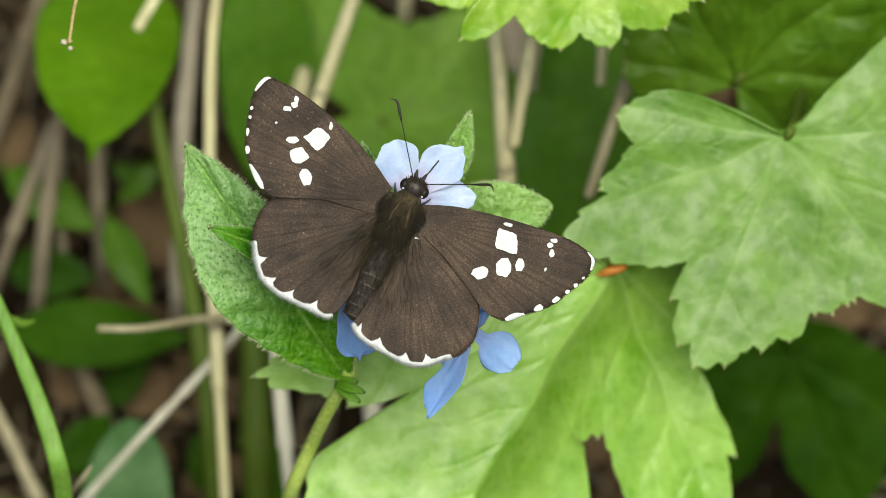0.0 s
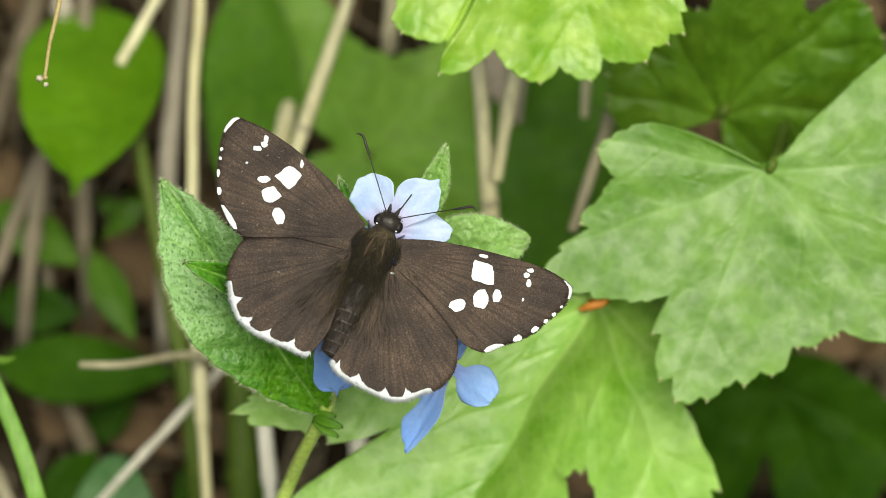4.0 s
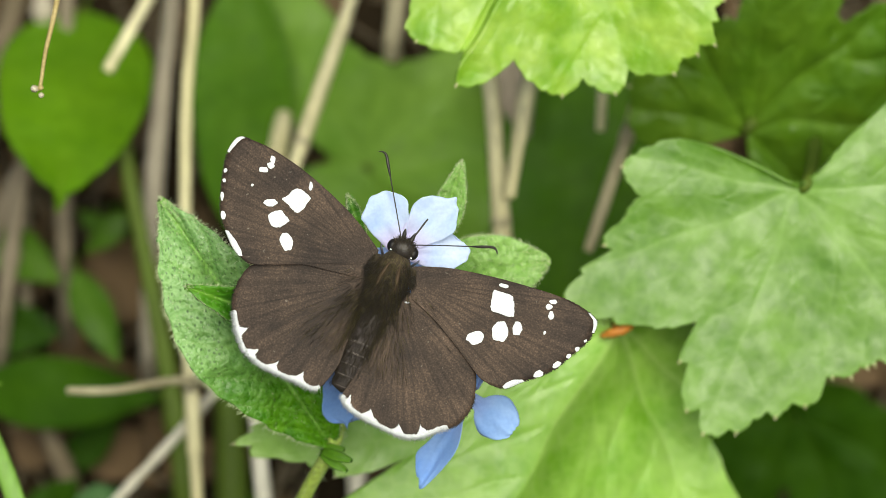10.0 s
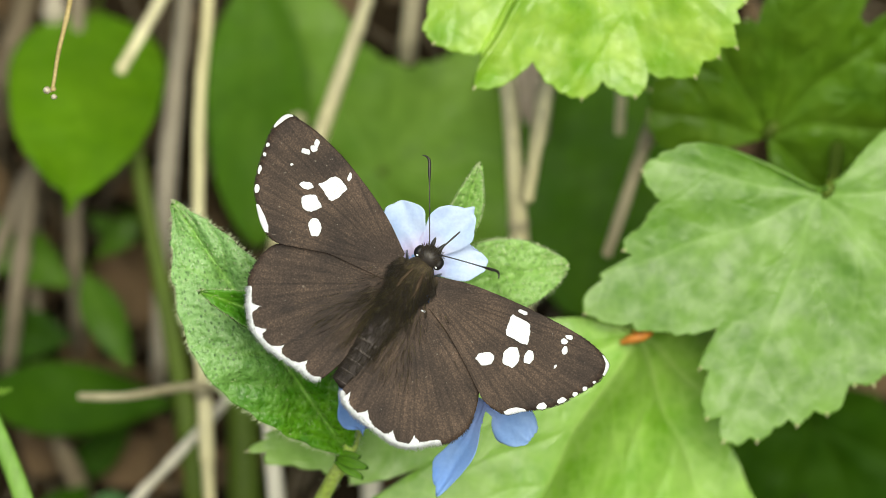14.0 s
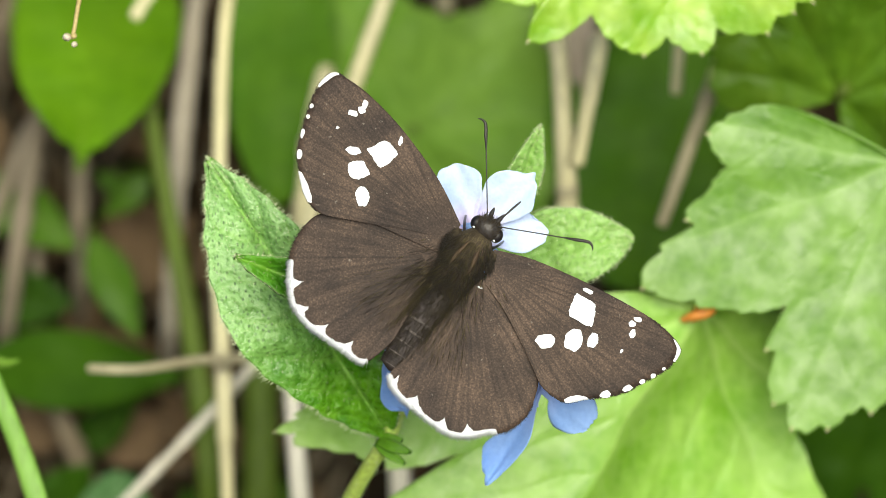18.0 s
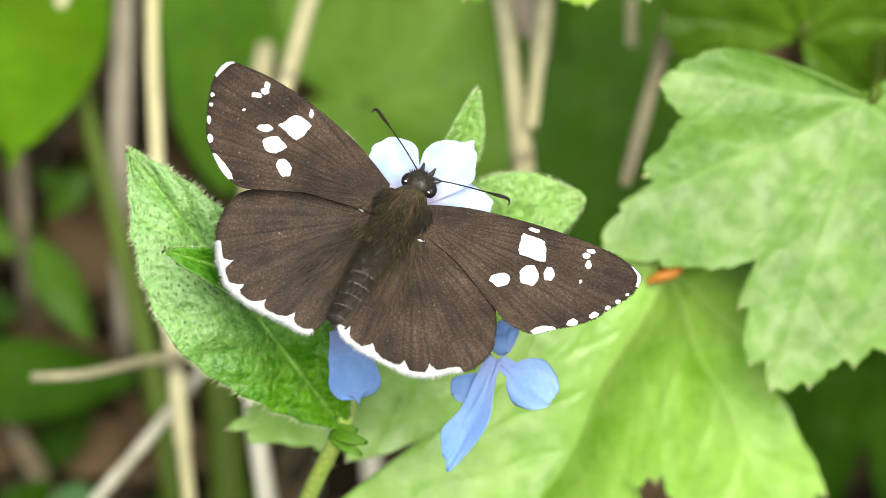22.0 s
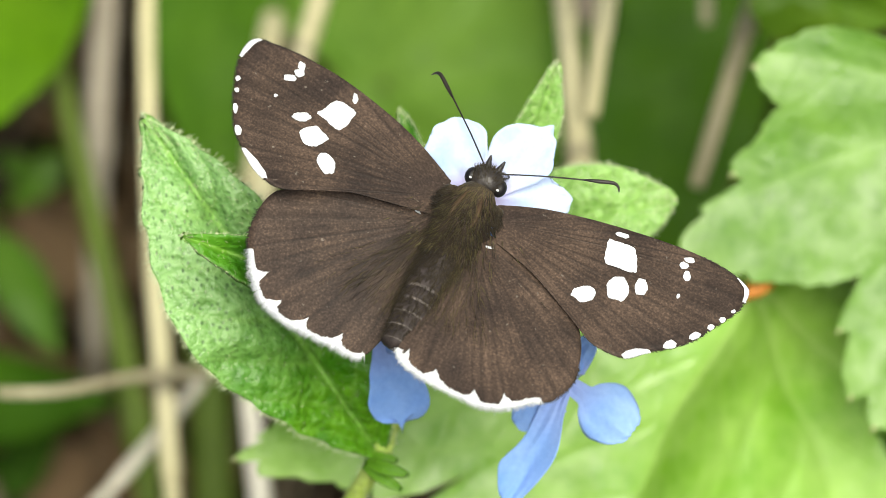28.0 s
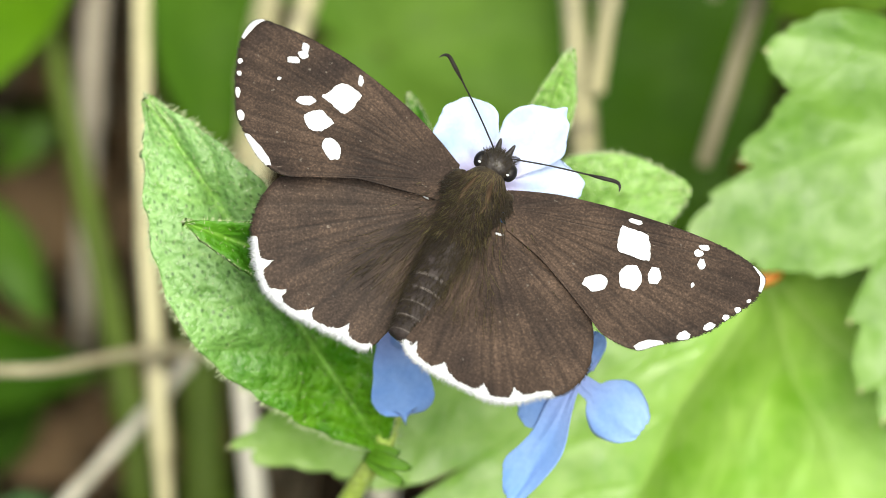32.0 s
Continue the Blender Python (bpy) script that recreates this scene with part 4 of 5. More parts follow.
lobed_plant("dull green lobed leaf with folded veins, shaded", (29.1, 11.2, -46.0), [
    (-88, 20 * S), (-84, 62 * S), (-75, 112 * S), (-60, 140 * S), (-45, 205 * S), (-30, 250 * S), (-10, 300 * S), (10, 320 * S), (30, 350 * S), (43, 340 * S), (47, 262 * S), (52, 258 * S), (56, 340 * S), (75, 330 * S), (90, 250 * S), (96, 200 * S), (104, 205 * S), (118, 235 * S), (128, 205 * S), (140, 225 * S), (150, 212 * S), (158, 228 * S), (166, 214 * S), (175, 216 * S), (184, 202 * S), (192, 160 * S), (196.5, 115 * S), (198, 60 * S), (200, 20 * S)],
    PALM_SHADED, (31.8, 20.5, -106.0), ribs=(-45, 5, 42, 80, 118, 168), span=(-88, 200), slope=(0.0, 0.45), teeth=0.035, tooth_step=7, quilt=0.9, rings=70, turns=360, seed=4, groove=1.3)
lobed_plant("large dull green lobed leaf far behind the flower", (-7.0, 7.8, -84.0), [
    (-180, 6.0), (-150, 9.0), (-120, 11), (-90, 12), (-45, 14), (-8, 12.8), (10, 12.2), (24, 13.3), (38, 14.8), (50, 15.2), (65, 11.7), (75, 10.4), (90, 10.9), (98, 12.4), (106, 17.6), (115, 21.8), (127, 23.2), (132, 20), (137, 15.8), (142, 12.2), (148, 8.2), (158, 4.4), (170, 3.2), (180, 6.0)],
    BROAD_GREY, (-9.0, 16.0, -106.0), ribs=(-60, 5, 50, 80, 120, 165), span=(-180, 180), slope=(0.02, 0.02), teeth=0.03, tooth_step=8, quilt=0.3, rings=50, turns=260, seed=7, groove=1.5)
S3 = 0.05
# Its near-black green stands in for the shade of the leaves above.
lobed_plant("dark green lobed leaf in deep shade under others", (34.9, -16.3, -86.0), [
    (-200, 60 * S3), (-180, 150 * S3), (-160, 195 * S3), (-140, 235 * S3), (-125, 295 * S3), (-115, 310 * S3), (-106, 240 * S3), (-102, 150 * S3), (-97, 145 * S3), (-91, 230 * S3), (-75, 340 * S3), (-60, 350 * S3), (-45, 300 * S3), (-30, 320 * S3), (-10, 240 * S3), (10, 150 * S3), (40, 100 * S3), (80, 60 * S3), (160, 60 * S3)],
    BROAD_DEEP_SHADE, (37.0, -11.6, -106.0), ribs=(-160, -118, -66, -30), span=(-200, 160), slope=(0.05, 0.15), teeth=0.04, tooth_step=6, quilt=0.6, rings=60, turns=300, seed=6)


# ---- the blue-flowered herb ----
def petal(base, tip, half, cup=0.3, curl=0.2, notch=0.0, n=16, m=13, turn=0.0, neck=0.25, thick=0.05, seed=0, swell=1.3, bend=0.0, blunt=False, disc=False, skew=0.0, ruffle=0.0):
    """A rounded petal from a narrow neck to a broad end."""
    a, b = Vector(base), Vector(tip)
    ax = b - a
    length = ax.length
    y = ax.normalized()
    z = (Vector((0, 0, 1)) - y * y.z).normalized()
    x = y.cross(z)
    z2, x2 = z * math.cos(turn) + x * math.sin(turn), x * math.cos(turn) - z * math.sin(turn)
    def point(i, j):
        s = i / (n - 1)
        t = j / (m - 1) * 2 - 1
        w = half * (neck + (1 - neck) * math.sin(math.pi * min(s * 0.66, 0.5)) ** swell)
        e = 0.5 * math.pi * max(0, (s - 0.70) / 0.30)
        if s > 0.70:
            w *= 1 - 0.30 * ((s - 0.70) / 0.30) ** 2.5 if blunt else max(math.cos(e), 0.0) ** 0.32
        if disc:
            q = (s - 1) * length + half
            w = max(neck * half * (0.8 + 0.6 * s), math.sqrt(max(half * half - q * q, 0)))
            w *= 1 if s < 0.98 else 0.6
        w *= 1 + 0.10 * noise.noise((s * 4 + seed, t * 2, 2))
        lat = t * max(w, 0.12)
        yy = s * length * (1 - notch * math.exp(-(t / 0.25) ** 2) * s ** 6 + 0.09 * s ** 3 * noise.noise((t * 1.6 + seed, 4, 4)))
        if blunt:
            yy -= length * (0.16 * abs(t) ** 3.5 + 0.05 * math.sin(t * 2.3 + seed * 2.1)) * s ** 4
        yy += skew * length * t * s ** 3
        lat += bend * length * s * (1 - s) * 2 + ruffle * half * math.sin(8.5 * s + 0.6) * (0.6 if t > 0 else 1.0) * abs(t)
        h = cup * lat * lat / half - curl * length * s * s + 0.25 * noise.noise((s * 3 + seed, t * 2, 6))
        return a + y * yy + x2 * lat + z2 * h, max(0.0, 0.9 - 1.9 * s)
    return sheet(n, m, point, thick)


HERB_BASE = Vector((-15.5, -39.6, -106.0))


FLOWERS = []


def herb():
    ob = thing("blue_flowered_herb", HERB_BASE, "hairy green herb with sky-blue flowers, bearing the butterfly", "plant")
    B = HERB_BASE
    crown = Vector((-9.6, -18.0, -9.0))
    line = [B, Vector((-16.2, -32.5, -32.0)), Vector((-12.9, -24.0, -17.0)), crown, Vector((-8.8, -15.9, -9.0)), Vector((-6.0, -9.2, -7.0)), Vector((-3.1, -1.4, -5.0))]
    v, f = tube(line, [0.85, 0.78, 0.68, 0.64, 0.6, 0.5, 0.45], 12, 12)
    stem = part("stem", v, f, STEM, ob, "", B)
    rnd = random.Random(4)
    sm = smooth_line(line, 30)
    roots = []
    for k in range(420):
        i = rnd.randrange(len(sm) // 5, len(sm) - 1)
        d = (sm[i + 1] - sm[i]).normalized()
        o = (d.orthogonal().normalized() * math.cos(k * 2.4) + d.cross(d.orthogonal()).normalized() * math.sin(k * 2.4))
        roots.append((sm[i] + o * 0.6, o))
    v, f = hairs(roots, 0.7, 0.02, 5)
    part("hairs", v, f, HAIR, stem, "", B, kind="stuff")

    LEAF_SIDES = ((0.05, 0.36, 0.56, 0.74, 0.88, 0.95, 0.93, 0.82, 0.62, 0.34, 0.0), (0.05, 0.42, 0.58, 0.64, 0.66, 0.64, 0.58, 0.48, 0.38, 0.24, 0.0))

    def leaf(b, t, half, mat, label, hair=0.7, bristles=500, **opt):
        v, f, vein = blade(b, t, half, thick=0.3, **opt)
        n, m = opt.get("n", 44), opt.get("m", 18)
        lf = part("leaf", v, f, mat, ob, label, B, vein, [(i / (n - 1), j / (m - 1)) for i in range(n) for j in range(m)] * 2)
        c = sum((Vector(q) for q in v[:n * m]), Vector()) / (n * m)
        rim = []
        for k in range(n * 4):
            i = rnd.randrange(2, n)
            for j in (0, m - 1):
                q = Vector(v[i * m + j]).lerp(Vector(v[min(i + 1, n - 1) * m + j]), rnd.random())
                inn = Vector(v[i * m + (m // 2)])
                rim.append((q, (q - inn).normalized() + Vector((0, 0, 0.3))))
        # Bristles thicken towards the tip, to help imitate the sky's sheen there.
        short = []
        for k in range(bristles):
            i = int(n * (1 - rnd.random() ** 1.6 * 0.85))
            q = Vector(v[min(i, n - 1) * m + rnd.randrange(m)]).lerp(Vector(v[min(i + 1, n - 1) * m + rnd.randrange(m)]), rnd.random() * 0.08)
            short.append((q + Vector((rnd.uniform(-0.1, 0.1), rnd.uniform(-0.1, 0.1), 0)), (rnd.uniform(-1, 0.6), rnd.uniform(-0.2, 1.2), 0.45)))
        hv, hf = hairs(short, 0.32, 0.026, 19)
        part("bristles", hv, hf, HAIR, lf, "", B, kind="stuff")
        hv, hf = hairs(rim, hair, 0.022, 9)
        part("hairs", hv, hf, HAIR, lf, "", B, kind="stuff")
        return lf

    leaf((-9.5, -18.1, -8.0), (-25.0, 4.8, -3.0), 6.67, HERB, "large pale green speckled leaf", sides=LEAF_SIDES, fold=0.32, veins=7, quilt=0.55, n=120, m=64, seed=21, lift=0.11, bristles=800, keel=0.9, puff=0.45)
    leaf((-10.6, -7.6, 1.5), (-22.6, -3.2, 5.0), 1.9, HERB_DARK, "small folded green leaf", hair=0.32, bristles=90, shape=(0.8, 0.8), fold=0.6, veins=4, quilt=0.2, n=40, m=17, seed=22, keel=0.3, puff=0.2, teeth=0.06, tooth_count=9)
    leaf((-3.1, -1.4, -8.0), (2.5, 7.9, -5.0), 1.5, HERB_PALE, "small pointed leaf", shape=(1.05, 0.85), fold=0.55, bend=0.09, veins=5, quilt=0.25, n=46, m=19, seed=23, turn=0.3, hair=0.45, bristles=260, keel=0.3, puff=0.15)
    leaf((-2.4, -4.0, -10.0), (10.4, -1.3, -10.0), 3.41, HERB_PALE, "oval pale green leaf", shape=(1.05, 0.66), fold=0.22, veins=5, quilt=0.30, n=50, m=26, seed=24, keel=0.4, puff=0.3, bend=-0.03, hair=0.5, bristles=750)
    leaf((-6.5, 0.6, -8.0), (-7.9, 5.0, -7.0), 0.6, HERB_DARK, "tiny green leaf tip", hair=0.35, bristles=60, shape=(0.9, 0.8), fold=0.4, veins=3, n=24, m=11, seed=25)

    def flower(centre, label, petals, tube_to):
        c = Vector(centre)
        v, f = tube([Vector(tube_to), (c + Vector(tube_to)) / 2, c], [0.55, 0.6, 0.9], 10, 6)
        fl = part("flower", v, f, PETAL, ob, label, B)
        for k, (b, t, half, mat, opt) in enumerate(petals):
            v, f, vein = petal(b, t, half, seed=k + c.x, **opt)
            part("petal", v, f, mat, fl, "", B, vein)
        return fl

    FLOWERS.append(flower((-2.8, 0.5, 1.0), "open pale blue flower under the butterfly's head", [
        ((-3.5, 0.1, 1.0), (-5.0, 5.2, 2.2), 2.20, PETAL_PALE, dict(curl=0.05, neck=0.35, blunt=True, skew=0.09, n=22, m=21)),
        ((-2.9, 0.4, 1.0), (1.5, 4.3, 2.4), 2.15, PETAL_PALE, dict(curl=0.05, neck=0.38, notch=-0.14, blunt=True, n=22, m=21)),
        ((-2.8, -0.2, 1.0), (2.9, -0.2, 1.4), 1.69, PETAL_PALE, dict(curl=0.08, neck=0.45, blunt=True, n=22, m=21)),
        ((-3.1, -0.2, 1.0), (-1.8, -5.0, 0.5), 2.25, PETAL, dict(curl=0.1)),
        ((-3.5, -0.1, 1.0), (-8.0, -3.0, 0.5), 2.25, PETAL, dict(curl=0.1))], (-4.4, -4.0, -6.0)))
    flower((-8.5, -10.6, 0.0), "blue flower hanging under the butterfly's tail", [
        ((-8.9, -10.1, 0.0), (-8.2, -15.9, -3.0), 2.0, PETAL, dict(curl=0.05, neck=0.6, notch=-0.12, n=24, m=21)),
        ((-8.7, -10.1, 0.0), (-9.3, -14.0, -3.0), 1.02, PETAL, dict(curl=0.1, neck=0.5))], (-7.0, -8.1, -7.0))
    flower((3.4, -12.2, 0.0), "drooping blue flower with spread petals", [
        ((2.7, -13.2, 0.0), (-1.8, -21.4, -2.0), 1.36, PETAL, dict(curl=-0.03, neck=0.5, cup=0.3, turn=0.2, bend=-0.06, swell=1.3, blunt=True, ruffle=0.2, skew=-0.05, n=26, m=21)),
        ((2.9, -13.4, -0.4), (7.0, -16.6, 0.0), 2.05, PETAL, dict(curl=0.10, neck=0.36, cup=-0.25, disc=True, n=30, m=21)),
        ((3.4, -12.7, 0.0), (3.9, -10.2, 0.0), 0.92, PETAL, dict(curl=0.05, neck=0.5)),
        ((2.5, -14.7, -0.6), (-1.0, -15.7, -1.2), 1.05, PETAL, dict(curl=0.1, neck=0.5))], (-3.9, -8.1, -9.0))

    v, f = ball(crown + Vector((0.1, -0.5, 0.6)), (0.42, 0.5, 0.4), 10, 0.5, 0.2, 3)
    bud = part("calyx", v, f, SEPAL, ob, "small dark green bud", B, [0.0] * len(v))
    for k, (a, b, wide) in enumerate((((-10.5, -18.0, -8.6), (-8.4, -18.3, -7.6), 0.36), ((-10.6, -18.4, -8.0), (-7.7, -19.3, -6.6), 0.40), ((-10.7, -18.7, -8.0), (-8.2, -20.3, -7.2), 0.36), ((-10.8, -18.0, -9.0), (-9.1, -17.5, -8.4), 0.26))):
        v, f, vein = blade(a, b, wide, shape=(1.0, 0.5), fold=0.45, n=18, m=11, seed=30 + k, thick=0.2, lift=0.16)
        part("sepal", v, f, SEPAL, bud, "", B, vein)
    return ob


HERB_THING = herb()

# ---- the butterfly: x to its right, y forward, z off its back ----
BUTTERFLY = thing("butterfly", (0, 0, 0), "dark brown skipper butterfly with white spots, wings spread flat", "butterfly")


def wing(name, root, hinge, outline, label, spots, dots, strips, z0, tilt, veins, fringe=None, side=1):
    """A wing as a fan of rays from its root out to its edge, with white spots, edge dots and edge strips lying on it."""
    r0 = Vector((*root, 0))
    edge = smooth_line([(*p, 0) for p in outline], 10)
    rings = 26
    n = len(edge)
    hx = Vector((*hinge, 0))
    def height(p):
        d = Vector((p[0], p[1], 0)) - hx
        out = abs(d.x)
        return z0 + tilt * out - 0.006 * out * out + 0.10 * noise.noise((p[0] * 0.25, p[1] * 0.25, z0 * 9))
    angs = [math.atan2(e.y - r0.y, e.x - r0.x) for e in edge]
    def vein_at(k, s):
        best = 0.0
        for q in veins:
            dist = abs(k / (n - 1) - q) * s * 26
            best = max(best, math.exp(-(dist / 0.13) ** 2))
        return best * 0.45 * min(1, s * 3) * (0.6 + 0.8 * abs(noise.noise((k * 0.05, s * 4, 2))))
    top, vein, uv = [], [], []
    for i in range(rings):
        s = i / (rings - 1)
        for k, e in enumerate(edge):
            p = r0.lerp(e, s)
            v = vein_at(k, s)
            top.append(Vector((p.x, p.y, height(p) + 0.05 * v)))
            vein.append(v)
            uv.append((k / (n - 1), s))
    m = len(top)
    low = [p - Vector((0, 0, 0.07)) for p in top]
    faces = []
    for i in range(rings - 1):
        for k in range(n - 1):
            a = i * n + k
            faces.append((a, a + 1, a + n + 1, a + n))
            faces.append((m + a, m + a + n, m + a + n + 1, m + a + 1))
    for k in range(n - 1):
        a = (rings - 1) * n + k
        faces.append((a, a + 1, m + a + 1, m + a))
    w = part(name, top + low, faces, WING, BUTTERFLY, label, hx, vein + vein, uv + uv)
    w.location = hx / 1000
    rnd = random.Random(len(name) + side)

    def patch(shape, part_name="white_spot", lift=0.05):
        """A thick little polygon lying on the wing."""
        line = smooth_line([(*q, 0) for q in shape], 5, True)
        ring = [Vector((*q, 0)) for q in shape]
        line = [ring[k // 5].lerp(ring[(k // 5 + 1) % len(ring)], k % 5 / 5).lerp(q, 0.55) for k, q in enumerate(line)]
        c = sum(line, Vector()) / len(line)
        wob = rnd.uniform(0, 50)
        line = [c + (q - c) * (1 + 0.13 * noise.noise((math.cos(k * 6.283 / len(line)) * 1.3 + wob, math.sin(k * 6.283 / len(line)) * 1.3, 1)) + rnd.uniform(-0.03, 0.03)) for k, q in enumerate(line)]
        mid = [c.lerp(q, 0.5) for q in line]
        k = len(line)
        v = [Vector((c.x, c.y, height(c) + lift + 0.03))] + [Vector((q.x, q.y, height(q) + lift + 0.02)) for q in mid] + [Vector((q.x, q.y, height(q) + lift)) for q in line] + [Vector((q.x, q.y, height(q) - 0.03)) for q in line]
        f = []
        for i in range(k):
            j = (i + 1) % k
            f += [(0, 1 + i, 1 + j), (1 + i, 1 + k + i, 1 + k + j, 1 + j), (1 + k + i, 1 + 2 * k + i, 1 + 2 * k + j, 1 + k + j)]
        part(part_name, v, f, WHITE, w, "", hx, smooth=False)

    for s in spots:
        patch(s)
    for (cx, cy), a, b, turn in dots:
        ca, sa = math.cos(radians(turn)), math.sin(radians(turn))
        sides = [(k * math.pi / 3 + rnd.uniform(-0.25, 0.25), rnd.uniform(0.95, 1.18)) for k in range(6)]
        patch([(cx + g * (a * math.cos(q) * ca - b * math.sin(q) * sa), cy + g * (a * math.cos(q) * sa + b * math.sin(q) * ca)) for q, g in sides])
    for a, b, width in strips:
        i, j = round(a * (n - 1)), round(b * (n - 1))
        outer = [edge[k] + (edge[k] - r0).normalized() * 0.12 for k in range(i, j + 1)]
        inner = [edge[k] - (edge[k] - r0).normalized() * width * min(1, 0.35 + 2 * min((k - i), (j - k)) / max(j - i, 1)) for k in range(j, i - 1, -1)]
        v, f = [], []
        k = len(outer)
        inner = inner[::-1]
        for o, q in zip(outer, inner):
            mid = o.lerp(q, 0.5)
            v += [Vector((o.x, o.y, height(o) - 0.08)), Vector((o.x, o.y, height(o) + 0.03)), Vector((mid.x, mid.y, height(mid) + 0.09)), Vector((q.x, q.y, height(q) + 0.05))]
        for q in range(k - 1):
            f += [(4 * q + r, 4 * q + r + 1, 4 * q + r + 5, 4 * q + r + 4) for r in range(3)]
        part("white_edge", v, f, WHITE, w, "", hx)
    # the wing's fringe of fine dark or white scales
    dark, white = [], []
    for k in range(0, n - 1):
        for q in range(5):
            e = edge[k].lerp(edge[k + 1], rnd.random())
            d = (e - r0).normalized()
            s = k / (n - 1)
            if not 0.24 < s < 0.78:
                continue
            (white if fringe and fringe[0] < s < fringe[1] else dark).append((Vector((e.x, e.y, height(e) - 0.02)), d))
    if fringe:
        a, b, scallops = fringe
        i, j = round(a * (n - 1)), round(b * (n - 1))
        v, f, tufts = [], [], []
        steps = 280
        for q in range(steps + 1):
            s = q / steps
            k = i + (j - i) * s
            e = edge[int(k)].lerp(edge[min(int(k) + 1, n - 1)], k - int(k))
            d = (e - r0).normalized()
            ph = (s * scallops) % 1.0
            depth = 0.12 + 0.85 * (2 * abs(ph - 0.5)) ** 3.2 + 0.26 * rnd.random()
            depth *= min(1, 0.25 + 9 * s, 0.25 + 7 * (1 - s))
            o, inn = e + d * (-0.22 + 0.20 * rnd.random()), e - d * depth
            tuft = 1 - 0.75 * math.exp(-((ph - 0.5) / 0.13) ** 2)
            for r in range(5):
                side_way = Vector((-d.y, d.x, 0)) * rnd.uniform(-0.28, 0.28)
                p = e - d * rnd.uniform(0.05, 0.30) + side_way * 0.4
                tufts.append((Vector((p.x, p.y, height(p) + rnd.uniform(0.0, 0.09))), (d + side_way) * tuft + Vector((0, 0, rnd.uniform(-0.05, 0.05)))))
            mid, mid2 = o.lerp(inn, 0.35), o.lerp(inn, 0.7)
            v += [Vector((o.x, o.y, height(o) - 0.10))] + [Vector((p.x, p.y, height(p) + z)) for p, z in ((o, 0.02), (mid, 0.09), (mid2, 0.09), (inn, 0.05))]
        for q in range(steps):
            f += [(5 * q + r, 5 * q + r + 1, 5 * q + r + 6, 5 * q + r + 5) for r in range(4)]
        band = part("white_fringe", v, f, WHITE, w, "scalloped white wing border", hx)
        hv, hf = hairs(tufts, 0.54, 0.034, 3)
        part("fringe_hairs", hv, hf, WHITE, band, "", hx, kind="stuff")
    if fringe:
        long = []
        for k in range(1500):
            q = rnd.random()
            e = edge[int((0.45 + 0.55 * math.sqrt(q)) * (n - 1))]
            p = r0.lerp(e, rnd.uniform(0.05, 0.62))
            long.append((Vector((p.x, p.y, height(p) + 0.06)), (e - r0).normalized() + Vector((0, 0, 0.03))))
        hv, hf = hairs(long[::2], 1.7, 0.013, 6)
        part("long_hairs", hv, hf, PALE_FUR, w, "", hx, kind="stuff")
        hv, hf = hairs(long[1::2], 1.5, 0.014, 7)
        part("dark_long_hairs", hv, hf, WING, w, "", hx, kind="stuff")
    hv, hf = hairs(dark, 0.22, 0.03, 4)
    part("edge_hairs", hv, hf, FUR, w, "", hx, kind="stuff")
    return w


LEFT_HINGE, RIGHT_HINGE = (-2.07, 2.76), (1.53, 2.98)
FORE_LEFT = wing("forewing", (-1.7, 2.52), LEFT_HINGE,
    [(-1.87, 3.89), (-5.44, 5.86), (-10.09, 7.53), (-13.85, 8.35), (-16.26, 8.46), (-17.38, 8.21), (-17.78, 7.32), (-17.81, 6.03), (-17.49, 4.6), (-16.97, 2.93), (-16.27, 1.21), (-15.2, -0.06), (-13.8, -1.32), (-12.45, -1.92), (-11.25, -1.75), (-8.41, -0.34), (-4.91, 0.4), (-2.13, 0.89)],
    "left forewing, dark brown with white spots",
    [[(-11.72, 4.51), (-11.39, 5.04), (-10.91, 6.02), (-10.11, 5.96), (-9.33, 5.68), (-9.53, 4.81), (-9.89, 3.94), (-10.76, 4.19)]],
    [((-9.79, 6.65), 0.17, 0.42, 20), ((-12.55, 3.83), 0.62, 0.34, 20), ((-11.34, 2.77), 0.97, 0.72, 15), ((-9.79, 1.14), 0.55, 0.88, 28), ((-13.91, 7.55), 0.24, 0.36, 30), ((-13.83, 6.97), 0.33, 0.28, -10), ((-14.31, 6.38), 0.40, 0.29, 20), ((-14.66, 4.67), 0.13, 0.13, 0),
     ((-17.42, 4.96), 0.15, 0.2, 20), ((-17.17, 4.07), 0.16, 0.18, 20), ((-16.76, 2.68), 0.17, 0.38, 20), ((-16.0, 1.1), 0.24, 0.38, 30)],
    [(0.27, 0.39, 0.26), (0.645, 0.735, 0.56)], 0.47, 0.11, (0.12, 0.22, 0.33, 0.40, 0.46, 0.52, 0.58, 0.64, 0.70, 0.76, 0.85), side=1)
